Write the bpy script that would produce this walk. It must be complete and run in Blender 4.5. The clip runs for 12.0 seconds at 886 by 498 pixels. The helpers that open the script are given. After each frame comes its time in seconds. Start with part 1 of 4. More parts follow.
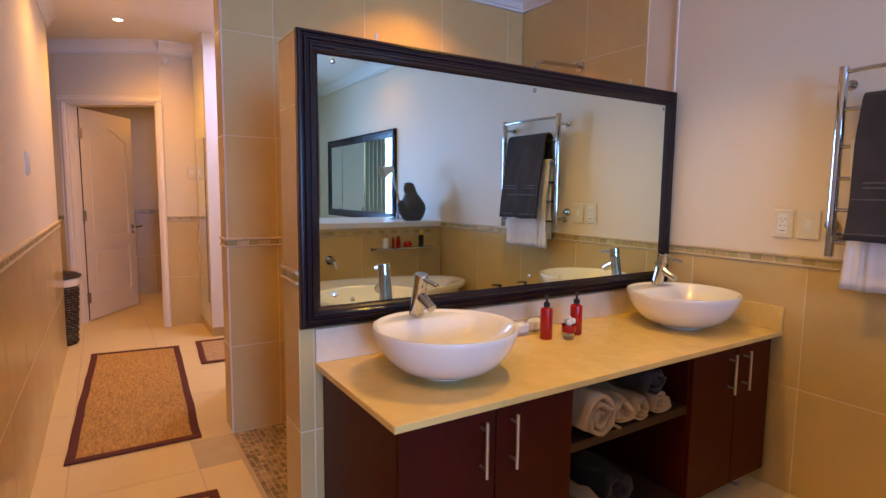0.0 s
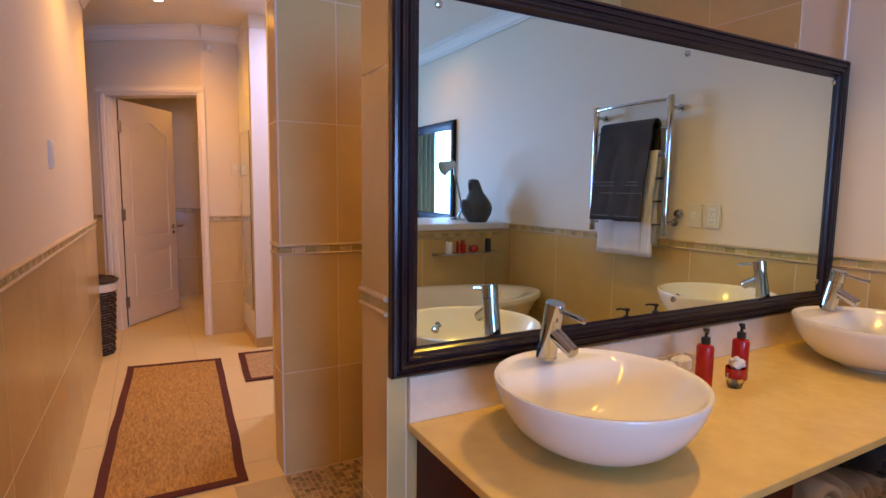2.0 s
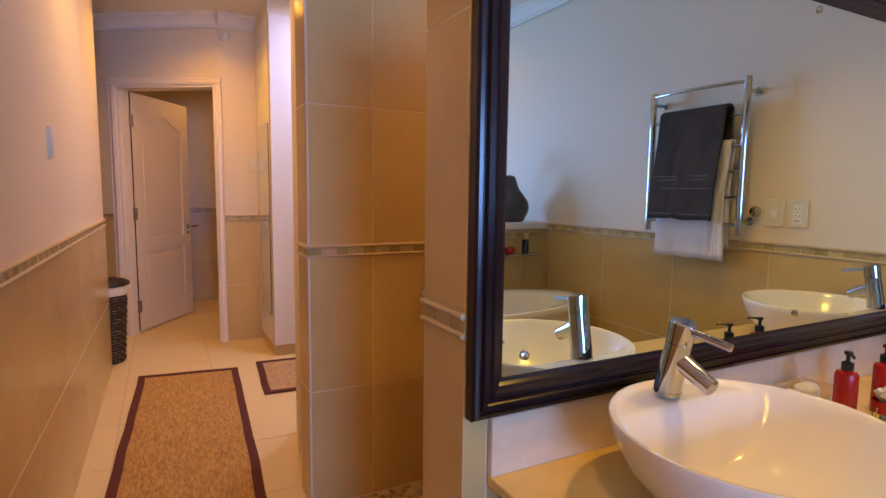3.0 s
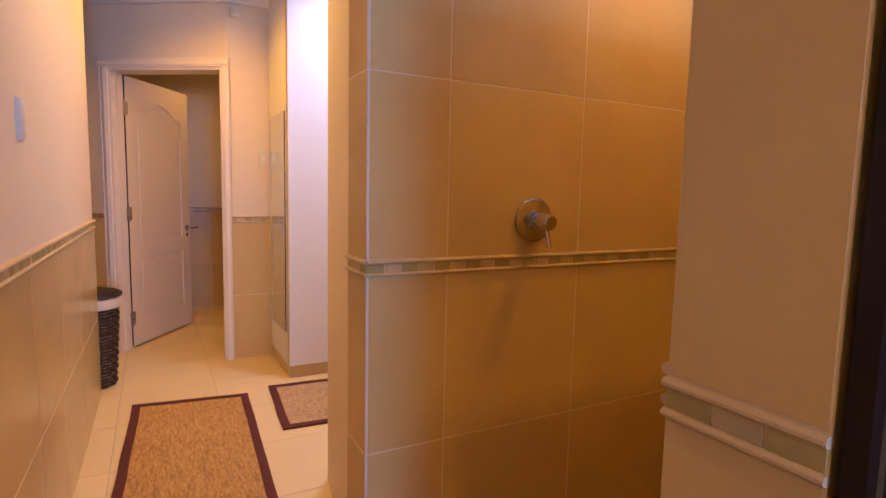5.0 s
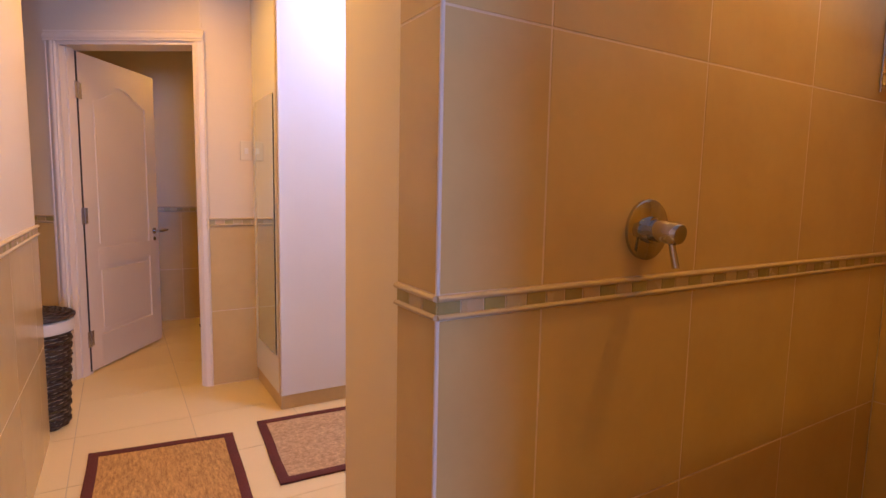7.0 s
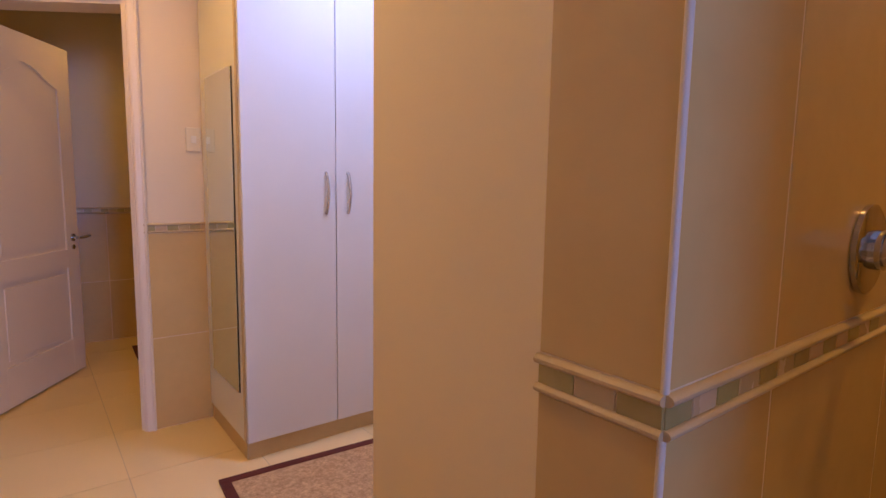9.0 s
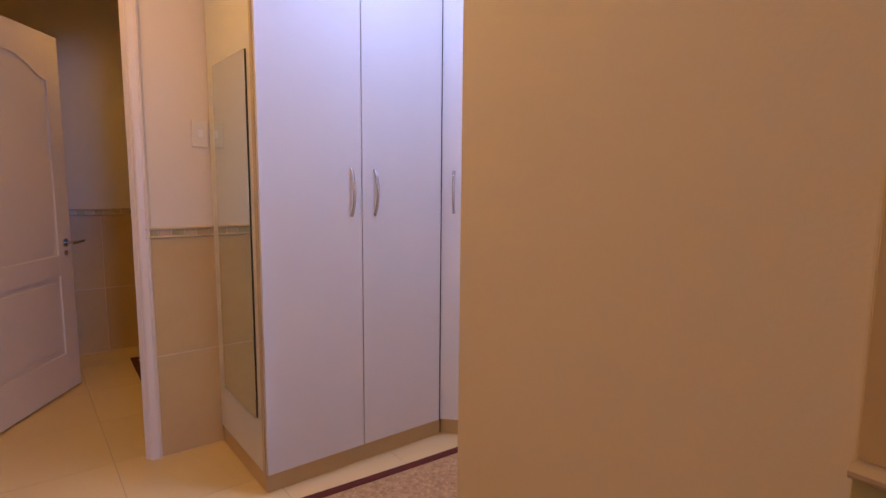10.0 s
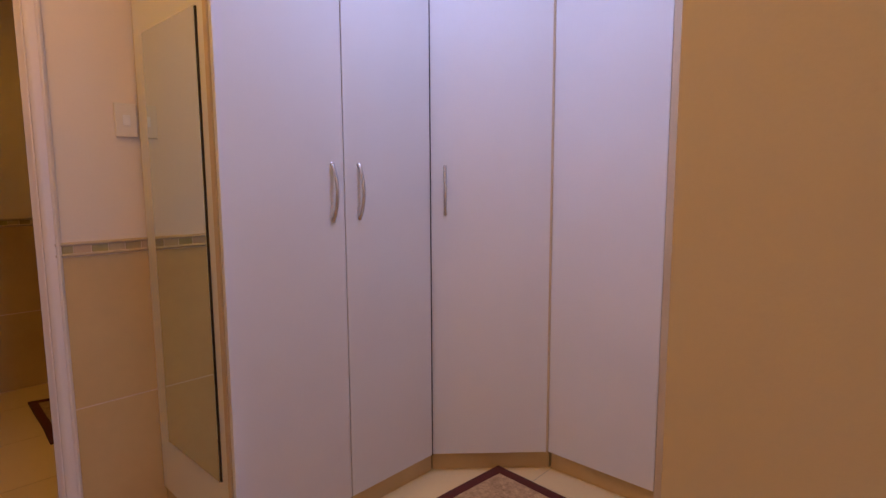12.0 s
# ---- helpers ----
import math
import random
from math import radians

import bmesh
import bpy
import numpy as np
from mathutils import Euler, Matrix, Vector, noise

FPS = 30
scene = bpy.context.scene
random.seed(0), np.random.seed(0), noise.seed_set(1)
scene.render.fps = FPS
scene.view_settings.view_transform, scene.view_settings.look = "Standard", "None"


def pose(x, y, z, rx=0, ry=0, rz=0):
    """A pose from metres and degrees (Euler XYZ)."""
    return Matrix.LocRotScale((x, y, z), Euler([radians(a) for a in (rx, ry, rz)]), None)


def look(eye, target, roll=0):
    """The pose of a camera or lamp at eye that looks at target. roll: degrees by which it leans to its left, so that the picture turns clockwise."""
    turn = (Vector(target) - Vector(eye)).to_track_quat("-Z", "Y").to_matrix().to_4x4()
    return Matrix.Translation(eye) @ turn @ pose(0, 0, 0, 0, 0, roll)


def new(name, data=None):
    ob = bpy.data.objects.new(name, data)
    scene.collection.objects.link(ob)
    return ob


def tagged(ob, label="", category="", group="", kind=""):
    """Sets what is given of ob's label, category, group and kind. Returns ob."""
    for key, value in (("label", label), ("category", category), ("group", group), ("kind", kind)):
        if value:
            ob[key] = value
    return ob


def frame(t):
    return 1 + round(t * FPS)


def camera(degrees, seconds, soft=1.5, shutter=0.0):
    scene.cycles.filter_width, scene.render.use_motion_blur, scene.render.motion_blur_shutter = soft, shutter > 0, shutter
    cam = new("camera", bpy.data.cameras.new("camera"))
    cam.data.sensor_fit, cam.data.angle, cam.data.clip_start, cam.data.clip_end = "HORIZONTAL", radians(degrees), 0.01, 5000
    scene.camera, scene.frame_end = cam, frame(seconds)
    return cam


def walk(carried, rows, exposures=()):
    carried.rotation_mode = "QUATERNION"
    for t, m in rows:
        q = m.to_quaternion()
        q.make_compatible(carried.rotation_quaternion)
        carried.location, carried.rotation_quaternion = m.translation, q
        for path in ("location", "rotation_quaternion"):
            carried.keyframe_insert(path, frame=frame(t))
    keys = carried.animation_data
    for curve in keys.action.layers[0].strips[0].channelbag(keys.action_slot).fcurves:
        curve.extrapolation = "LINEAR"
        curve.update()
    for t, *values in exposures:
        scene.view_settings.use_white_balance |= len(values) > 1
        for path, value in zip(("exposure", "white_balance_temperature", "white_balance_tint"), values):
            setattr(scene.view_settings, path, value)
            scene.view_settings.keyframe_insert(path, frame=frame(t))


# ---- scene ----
cam = camera(78.6, 12.0)
PATH = [
    (0, (0.316, 0.058, 1.293), (1.377, 1.741, 1.084), 0.6),
    (0.5, (0.33, 0.19, 1.285), (1.376, 1.881, 1.073), 0.5),
    (1, (0.332, 0.353, 1.286), (1.35, 2.061, 1.072), 0.5),
    (1.5, (0.336, 0.464, 1.283), (1.329, 2.187, 1.068), 0.5),
    (2, (0.361, 0.635, 1.284), (1.315, 2.379, 1.069), 0.7),
    (2.5, (0.375, 0.783, 1.27), (1.306, 2.54, 1.058), 0.8),
    (3, (0.372, 0.974, 1.249), (1.29, 2.739, 1.04), 0.7),
    (3.5, (0.348, 1.136, 1.251), (1.266, 2.9, 1.046), 0.9),
    (5.5, (0.328, 1.738, 1.232), (1.280, 3.485, 1.028), 1.3),
    (6, (0.333, 1.905, 1.231), (1.300, 3.645, 1.028), 1.3),
    (6.5, (0.338, 2.004, 1.233), (1.336, 3.724, 1.022), 1.1),
    (7, (0.349, 2.144, 1.240), (1.377, 3.846, 1.023), 1.1),
    (9, (0.364, 2.728, 1.245), (1.578, 4.301, 1.014), 0.9),
    (9.5, (0.371, 2.908, 1.247), (1.601, 4.468, 1.008), 0.7),
    (10, (0.376, 3.058, 1.247), (1.607, 4.615, 1.005), 0.5),
    (10.5, (0.381, 3.203, 1.24), (1.636, 4.74, 0.994), 0.4),
    (11, (0.369, 3.321, 1.235), (1.696, 4.797, 0.987), 0.3),
    (11.5, (0.374, 3.431, 1.222), (1.781, 4.833, 0.986), -0.1),
    (12, (0.386, 3.544, 1.225), (1.841, 4.897, 0.991), -0.3),
]
walk(cam, [(t, look(eye, target, roll)) for t, eye, target, roll in PATH], [(0, 0.32, 7500, 10.5), (3.5, 0.14, 7150, 10.5), (5.5, 0.45, 6850, 9.5), (6.5, 0.42, 6500, 9.5), (9.5, -0.1, 5600, 7.5), (12, -0.55, 5950, 9)])

# ---- light ----
world = bpy.data.worlds.new("world")
scene.world = world
world.use_nodes = True
wn = world.node_tree
sky = wn.nodes.new("ShaderNodeTexSky")
sky.sky_type, sky.sun_disc = "NISHITA", False
sky.sun_elevation, sky.sun_rotation = radians(50), radians(20)
wn.links.new(sky.outputs["Color"], wn.nodes["Background"].inputs["Color"])
wn.nodes["Background"].inputs["Strength"].default_value = 0.10


def lamp(name, kind, m, energy, color, **kw):
    data = bpy.data.lights.new(name, kind)
    data.energy, data.color = energy, color
    for k, v in kw.items():
        if k == "size":
            data.size = v
        elif k == "size_y":
            data.shape = "RECTANGLE"
            data.size_y = v
        elif k == "soft":
            data.shadow_soft_size = v
        elif k == "spot":
            data.spot_size = radians(v)
            data.spot_blend = 0.9
        elif k == "spread":
            data.spread = radians(v)
        elif k == "angle":
            data.angle = radians(v)
    ob = new(name, data)
    ob.matrix_world = m
    return ob


CEIL = 2.6
WARM = (1.0, 0.455, 0.03)
PASSAGE = (1.0, 0.54, 0.14)
WARM_WHITE = (1.0, 0.60, 0.09)
COOL = (0.18, 0.385, 1.0)
# Last two spots are unseen fill, added to brighten passage and near walls.
SPOTS = [(0.49, 5.10, 36, 155), (1.88, 2.63, 36, 125), (2.27, -1.39, 12, 165), (1.83, 1.38, 50, 110), (0.45, 0.7, 28, 168), (0.42, 4.0, 29, 155)]
for sx, sy, watts, beam in SPOTS:
    lamp("downlight_and_fill", "SPOT", pose(sx, sy, CEIL - 0.03), watts, {1.83: WARM_WHITE, 0.42: PASSAGE}.get(sx, WARM), soft=0.03, spot=beam)
lamp("nook_lamp", "AREA", pose(1.56, 4.52, CEIL - 0.03), 21, (0.48, 0.50, 0.88), size=0.22)
# Unseen lamp, added to brighten the small room and the door leaf.
lamp("far_room_fill", "SPOT", pose(0.95, 6.7, CEIL - 0.03), 15, WARM, soft=0.03, spot=150)
lamp("window_light", "AREA", look((0.10, -4.0, 1.50), (0.35, 0, 1.45)), 80, COOL, size=1.1, size_y=1.35, spread=120)
lamp("window_light", "AREA", look((1.28, -4.0, 1.50), (1.6, 0, 1.45)), 40, COOL, size=0.9, size_y=1.35, spread=120)
lamp("sun", "SUN", look((0, 0, 10), (2, -6, 0)), 2.5, (1.0, 0.94, 0.85), angle=0.5)

# ---- materials ----


def material(name, color, rough=0.5, metal=0.0, var=0.08, scale=6.0, bump=0.0, bump_scale=60.0, color2=None,
             island=0.0, obj=0.0, coat=0.0, spec=0.5, hue=0.0, grain=None):
    """Colour with two scales of unevenness, fine relief, and change from piece to piece."""
    m = bpy.data.materials.new(name)
    m.use_nodes = True
    t = m.node_tree
    n, l = t.nodes, t.links
    b = n["Principled BSDF"]
    b.inputs["Roughness"].default_value = rough
    b.inputs["Metallic"].default_value = metal
    b.inputs["Coat Weight"].default_value = coat
    b.inputs["Specular IOR Level"].default_value = spec
    co = n.new("ShaderNodeTexCoord")
    mp = n.new("ShaderNodeMapping")
    if grain:
        mp.inputs["Scale"].default_value = grain
    l.new(co.outputs["Object"], mp.inputs["Vector"])
    n1 = n.new("ShaderNodeTexNoise")
    n1.inputs["Scale"].default_value = scale
    n1.inputs["Detail"].default_value = 6
    n1.inputs["Roughness"].default_value = 0.6
    l.new(mp.outputs["Vector"], n1.inputs["Vector"])
    if obj or island:
        src = n.new("ShaderNodeObjectInfo").outputs["Random"] if obj else n.new("ShaderNodeNewGeometry").outputs["Random Per Island"]
        add = n.new("ShaderNodeVectorMath")
        add.operation = "ADD"
        sc = n.new("ShaderNodeMath")
        sc.operation = "MULTIPLY"
        sc.inputs[1].default_value = 37.0
        l.new(src, sc.inputs[0])
        l.new(mp.outputs["Vector"], add.inputs[0])
        l.new(sc.outputs[0], add.inputs[1])
        l.new(add.outputs[0], n1.inputs["Vector"])
    rp = n.new("ShaderNodeValToRGB")
    c2 = color2 or tuple(c * (1 - var * 2.5) for c in color)
    rp.color_ramp.elements[0].position, rp.color_ramp.elements[1].position = 0.3, 0.7
    rp.color_ramp.elements[0].color = (*c2, 1)
    rp.color_ramp.elements[1].color = (*color, 1)
    l.new(n1.outputs["Fac"], rp.inputs["Fac"])
    out = rp.outputs["Color"]
    n2 = n.new("ShaderNodeTexNoise")
    n2.inputs["Scale"].default_value = bump_scale
    n2.inputs["Detail"].default_value = 4
    l.new(mp.outputs["Vector"], n2.inputs["Vector"])
    hs = n.new("ShaderNodeHueSaturation")
    l.new(out, hs.inputs["Color"])
    mr = n.new("ShaderNodeMapRange")
    mr.inputs["To Min"].default_value, mr.inputs["To Max"].default_value = 1 - var, 1 + var
    l.new(n2.outputs["Fac"], mr.inputs["Value"])
    val = mr.outputs["Result"]
    if obj or island:
        k = obj or island
        m2 = n.new("ShaderNodeMapRange")
        m2.inputs["To Min"].default_value, m2.inputs["To Max"].default_value = 1 - k, 1 + k
        l.new(src, m2.inputs["Value"])
        mul = n.new("ShaderNodeMath")
        mul.operation = "MULTIPLY"
        l.new(val, mul.inputs[0])
        l.new(m2.outputs["Result"], mul.inputs[1])
        val = mul.outputs[0]
        if hue:
            m3 = n.new("ShaderNodeMapRange")
            m3.inputs["To Min"].default_value, m3.inputs["To Max"].default_value = 0.5 - hue, 0.5 + hue
            fr = n.new("ShaderNodeMath")
            fr.operation = "FRACT"
            l.new(sc.outputs[0], fr.inputs[0])
            l.new(fr.outputs[0], m3.inputs["Value"])
            l.new(m3.outputs["Result"], hs.inputs["Hue"])
    l.new(val, hs.inputs["Value"])
    l.new(hs.outputs["Color"], b.inputs["Base Color"])
    rr = n.new("ShaderNodeMapRange")
    rr.inputs["To Min"].default_value, rr.inputs["To Max"].default_value = max(rough - 0.05, 0.0), min(rough + 0.07, 1)
    l.new(n1.outputs["Fac"], rr.inputs["Value"])
    if metal < 0.9:
        l.new(rr.outputs["Result"], b.inputs["Roughness"])
    if bump:
        bp = n.new("ShaderNodeBump")
        bp.inputs["Strength"].default_value = bump
        bp.inputs["Distance"].default_value = 0.002
        l.new(n2.outputs["Fac"], bp.inputs["Height"])
        l.new(bp.outputs["Normal"], b.inputs["Normal"])
    return m


def emitter(name, color, strength):
    m = bpy.data.materials.new(name)
    m.use_nodes = True
    b = m.node_tree.nodes["Principled BSDF"]
    b.inputs["Base Color"].default_value = (0.8, 0.8, 0.8, 1)
    b.inputs["Emission Color"].default_value = (*color, 1)
    b.inputs["Emission Strength"].default_value = strength
    return m


def glass(name, color=(1, 1, 1), rough=0.0):
    m = bpy.data.materials.new(name)
    m.use_nodes = True
    b = m.node_tree.nodes["Principled BSDF"]
    b.inputs["Base Color"].default_value = (*color, 1)
    b.inputs["Transmission Weight"].default_value = 1.0
    b.inputs["Roughness"].default_value = rough
    b.inputs["IOR"].default_value = 1.45
    return m


M_PAINT = material("cream_paint", (0.77, 0.665, 0.50), 0.55, var=0.015, scale=1.2, bump=0.12, bump_scale=180, color2=(0.745, 0.635, 0.47))
M_CEIL = material("ceiling_paint", (0.80, 0.76, 0.68), 0.7, var=0.01, scale=1.0, bump=0.08, bump_scale=150, color2=(0.77, 0.73, 0.65))
M_TILE = material("beige_wall_tile", (0.64, 0.46, 0.19), 0.2, var=0.03, scale=2.2, obj=0.035, bump=0.05, bump_scale=30, color2=(0.565, 0.385, 0.155))
M_GROUT = material("grout", (0.76, 0.60, 0.37), 0.85, var=0.06, scale=9, bump=0.3, bump_scale=300)
M_BEAD = material("corner_bead_plastic", (0.72, 0.64, 0.55), 0.5, var=0.02)
M_RIDGE = material("listello_ridge", (0.50, 0.36, 0.18), 0.45, var=0.04, scale=8, color2=(0.56, 0.44, 0.27))
M_MOSA = material("listello_mosaic_beige", (0.58, 0.44, 0.22), 0.25, var=0.04, scale=14, obj=0.10, hue=0.01, color2=(0.54, 0.39, 0.20))
M_MOSB = material("listello_mosaic_olive", (0.49, 0.39, 0.16), 0.25, var=0.04, scale=14, obj=0.12, hue=0.01, color2=(0.38, 0.31, 0.105))
M_FLOOR = material("cream_floor_tile", (0.80, 0.625, 0.32), 0.3, var=0.02, scale=1.6, obj=0.02, bump=0.04, bump_scale=40, color2=(0.775, 0.60, 0.30))
M_FGROUT = material("floor_grout", (0.60, 0.49, 0.33), 0.9, var=0.06)
M_MF = material("shower_mosaic", (0.52, 0.40, 0.24), 0.35, var=0.1, scale=12, obj=0.45, hue=0.02, color2=(0.15, 0.085, 0.045))
M_WHITE = material("white_gloss_paint", (0.83, 0.73, 0.60), 0.35, var=0.012, scale=3, bump=0.05, bump_scale=90, color2=(0.80, 0.70, 0.575))
M_MELA = material("white_melamine", (0.78, 0.77, 0.76), 0.42, var=0.01, scale=2.5, bump=0.03, bump_scale=200, color2=(0.755, 0.745, 0.735))
M_EDGE = material("panel_edging", (0.62, 0.49, 0.32), 0.45, var=0.03)
M_PLINTH = material("plinth_tile", (0.66, 0.48, 0.24), 0.4, var=0.04, scale=5)
M_GAP = material("shadow_gap", (0.03, 0.022, 0.018), 0.8, var=0.05)
M_CHERRY = material("dark_cherry_wood", (0.065, 0.005, 0.004), 0.42, var=0.05, scale=3, bump=0.03, bump_scale=60, color2=(0.045, 0.005, 0.0035), grain=(9, 9, 0.7), spec=0.15)
# Cherry darkened for the open shelf: the recess's shade is in the colour.
M_CHERRY_IN = material("shaded_cherry_inside", (0.035, 0.012, 0.010), 0.5, var=0.08, scale=4)
M_MARBLE = material("cream_marble", (0.80, 0.57, 0.20), 0.2, var=0.04, scale=11, color2=(0.71, 0.49, 0.165), bump_scale=45)
# The counter's marble, paled: window light on the upstand is in the colour.
M_UPSTAND = material("daylit_marble_upstand", (0.80, 0.68, 0.49), 0.22, var=0.05, scale=12, color2=(0.70, 0.57, 0.39))
M_PORC = material("white_porcelain", (0.82, 0.77, 0.66), 0.17, var=0.006, scale=2, coat=0.4, color2=(0.81, 0.76, 0.65))
M_CHROME = material("chrome", (0.56, 0.56, 0.58), 0.06, metal=1.0, var=0.01)
M_SATIN = material("brushed_steel", (0.66, 0.65, 0.64), 0.38, metal=1.0, var=0.03, bump_scale=200)
M_MIRROR_OLD = material("greenish_mirror_glass", (0.74, 0.80, 0.68), 0.0, metal=1.0, var=0.002)
M_HANDLE = material("satin_aluminium", (0.60, 0.59, 0.61), 0.27, metal=0.9, var=0.02)
M_MIRROR = material("mirror_glass", (0.79, 0.91, 0.86), 0.0, metal=1.0, var=0.002)
M_BLACKW = material("black_stained_wood", (0.013, 0.007, 0.010), 0.20, var=0.05, scale=4, color2=(0.009, 0.005, 0.008), spec=0.4)
M_SISAL = material("sisal_weave", (0.64, 0.36, 0.10), 0.9, var=0.4, scale=42, bump=1.0, bump_scale=110, color2=(0.29, 0.14, 0.035), grain=(2.6, 0.6, 1))
M_CARPET = material("shaggy_beige_pile", (0.60, 0.40, 0.20), 0.95, var=0.4, scale=55, bump=1.0, bump_scale=130, color2=(0.33, 0.20, 0.09))
M_BORDER = material("maroon_webbing", (0.12, 0.021, 0.012), 0.85, var=0.12, scale=12, bump=0.5, bump_scale=400)
M_WICKER = material("dark_wicker", (0.035, 0.014, 0.008), 0.4, var=0.2, scale=20, bump=0.3, bump_scale=150)
M_LINEN = material("cream_linen", (0.70, 0.60, 0.46), 0.9, var=0.05, bump=0.4, bump_scale=250)
M_GREY = material("charcoal_terry", (0.046, 0.038, 0.040), 0.95, var=0.2, scale=8, bump=0.9, bump_scale=500)
M_TERRY = material("white_terry", (0.74, 0.70, 0.68), 0.95, var=0.04, scale=10, bump=0.9, bump_scale=450)
M_CREAMT = material("cream_terry", (0.46, 0.31, 0.17), 0.95, var=0.06, scale=12, bump=0.9, bump_scale=400)
M_RED = material("red_plastic", (0.42, 0.012, 0.010), 0.25, var=0.03)
M_BLACKP = material("black_plastic", (0.012, 0.011, 0.012), 0.3, var=0.03)
M_PLATE = material("ivory_plastic", (0.74, 0.68, 0.55), 0.35, var=0.01)
M_STONE = material("dark_carved_stone", (0.075, 0.085, 0.10), 0.5, var=0.2, scale=10, bump=0.5, bump_scale=70)
M_ORANGE = material("amber_bottle_plastic", (0.30, 0.08, 0.025), 0.25, var=0.04)
M_WHITEP = material("white_plastic", (0.8, 0.79, 0.76), 0.3, var=0.01)
M_YEL = material("yellow_soap", (0.68, 0.46, 0.12), 0.4, var=0.03)
M_LEDGE = material("white_ledge_paint", (0.80, 0.79, 0.77), 0.4, var=0.01)
M_CURT = material("cream_curtain", (0.66, 0.63, 0.55), 0.85, var=0.03, bump=0.2, bump_scale=300)
M_LED = emitter("downlight_glow", (1.0, 0.80, 0.50), 30)
M_CLEARP = material("clear_plastic", (0.85, 0.72, 0.60), 0.25, var=0.01)
M_CLEARP.node_tree.nodes["Principled BSDF"].inputs["Alpha"].default_value = 0.35
M_GLASS = glass("clear_glass", (0.93, 0.98, 0.96))
M_OUTSIDE = material("pale_outdoor_backdrop", (0.32, 0.31, 0.28), 0.9, var=0.2, scale=1.0)

# ---- building helpers ----


def box(bm, x0, x1, y0, y1, z0, z1, bevel=0.0, seg=1):
    v = [bm.verts.new(p) for p in ((x0, y0, z0), (x1, y0, z0), (x1, y1, z0), (x0, y1, z0), (x0, y0, z1), (x1, y0, z1), (x1, y1, z1), (x0, y1, z1))]
    fs = [bm.faces.new([v[i] for i in f]) for f in ((3, 2, 1, 0), (4, 5, 6, 7), (0, 1, 5, 4), (1, 2, 6, 5), (2, 3, 7, 6), (3, 0, 4, 7))]
    if bevel:
        es = {e for f in fs for e in f.edges}
        bmesh.ops.bevel(bm, geom=list(es), offset=bevel, segments=seg, affect="EDGES", profile=0.5)
    return v


def obox(bm, base, u, n, u0, u1, n0, n1, z0, z1, bevel=0.0):
    """A box in a plan frame: base point, direction along the wall, direction out of it."""
    tmp = bmesh.new()
    box(tmp, u0, u1, n0, n1, z0, z1, bevel)
    m = Matrix(((u[0], n[0], 0, base[0]), (u[1], n[1], 0, base[1]), (0, 0, 1, 0), (0, 0, 0, 1)))
    tmp.transform(m)
    if m.determinant() < 0:
        bmesh.ops.reverse_faces(tmp, faces=tmp.faces)
    me = bpy.data.meshes.new("tmp")
    tmp.to_mesh(me)
    bm.from_mesh(me)
    bpy.data.meshes.remove(me)
    tmp.free()


def tube(bm, pts, r, seg=12, cap=True):
    """A round bar along points; r is one radius or one for each point."""
    pts = [Vector(p) for p in pts]
    rs = r if isinstance(r, (list, tuple)) else [r] * len(pts)
    rings, up = [], None
    for i, p in enumerate(pts):
        d = (pts[min(i + 1, len(pts) - 1)] - pts[max(i - 1, 0)]).normalized()
        if up is None:
            up = d.orthogonal().normalized()
        up = (up - d * up.dot(d)).normalized()
        side = d.cross(up)
        rings.append([bm.verts.new(p + (up * math.cos(a) + side * math.sin(a)) * rs[i]) for a in [2 * math.pi * k / seg for k in range(seg)]])
    for a, b in zip(rings, rings[1:]):
        for k in range(seg):
            bm.faces.new((a[k], a[(k + 1) % seg], b[(k + 1) % seg], b[k]))
    if cap:
        bm.faces.new(rings[0][::-1])
        bm.faces.new(rings[-1])


def lathe(bm, prof, seg=32, cx=0, cy=0, sx=1.0, sy=1.0):
    """Turns (radius, height) pairs about the upright axis."""
    rings = []
    for r, z in prof:
        if r < 1e-5:
            rings.append([bm.verts.new((cx, cy, z))])
        else:
            rings.append([bm.verts.new((cx + sx * r * math.cos(2 * math.pi * k / seg), cy + sy * r * math.sin(2 * math.pi * k / seg), z)) for k in range(seg)])
    for a, b in zip(rings, rings[1:]):
        for k in range(seg):
            q = [a[k % len(a)], a[(k + 1) % len(a)], b[(k + 1) % len(b)], b[k % len(b)]]
            q = [v for i, v in enumerate(q) if v not in q[:i]]
            if len(q) > 2:
                bm.faces.new(q)


def part(name, bm, mat, parent=None, label="", smooth=False, angle=35):
    bmesh.ops.recalc_face_normals(bm, faces=bm.faces)
    me = bpy.data.meshes.new(name)
    bm.to_mesh(me)
    bm.free()
    me.materials.append(mat)
    if smooth:
        me.shade_smooth()
        me.set_sharp_from_angle(angle=radians(angle))
    ob = new(name, me)
    if parent:
        ob.parent = parent
    if label:
        tagged(ob, label=label)
    return ob


def thing(name, x, y, z, label, category, rz=0, group=""):
    ob = new(name)
    ob.empty_display_size = 0.05
    ob.matrix_world = pose(x, y, z, 0, 0, rz)
    return tagged(ob, label=label, category=category, group=group)


def structure(name, bm, mat, label, category, smooth=False):
    return tagged(part(name, bm, mat, smooth=smooth), label=label, category=category, kind="structure")


def B(*boxes, bevel=0.0):
    bm = bmesh.new()
    for b in boxes:
        box(bm, *b, bevel=bevel)
    return bm


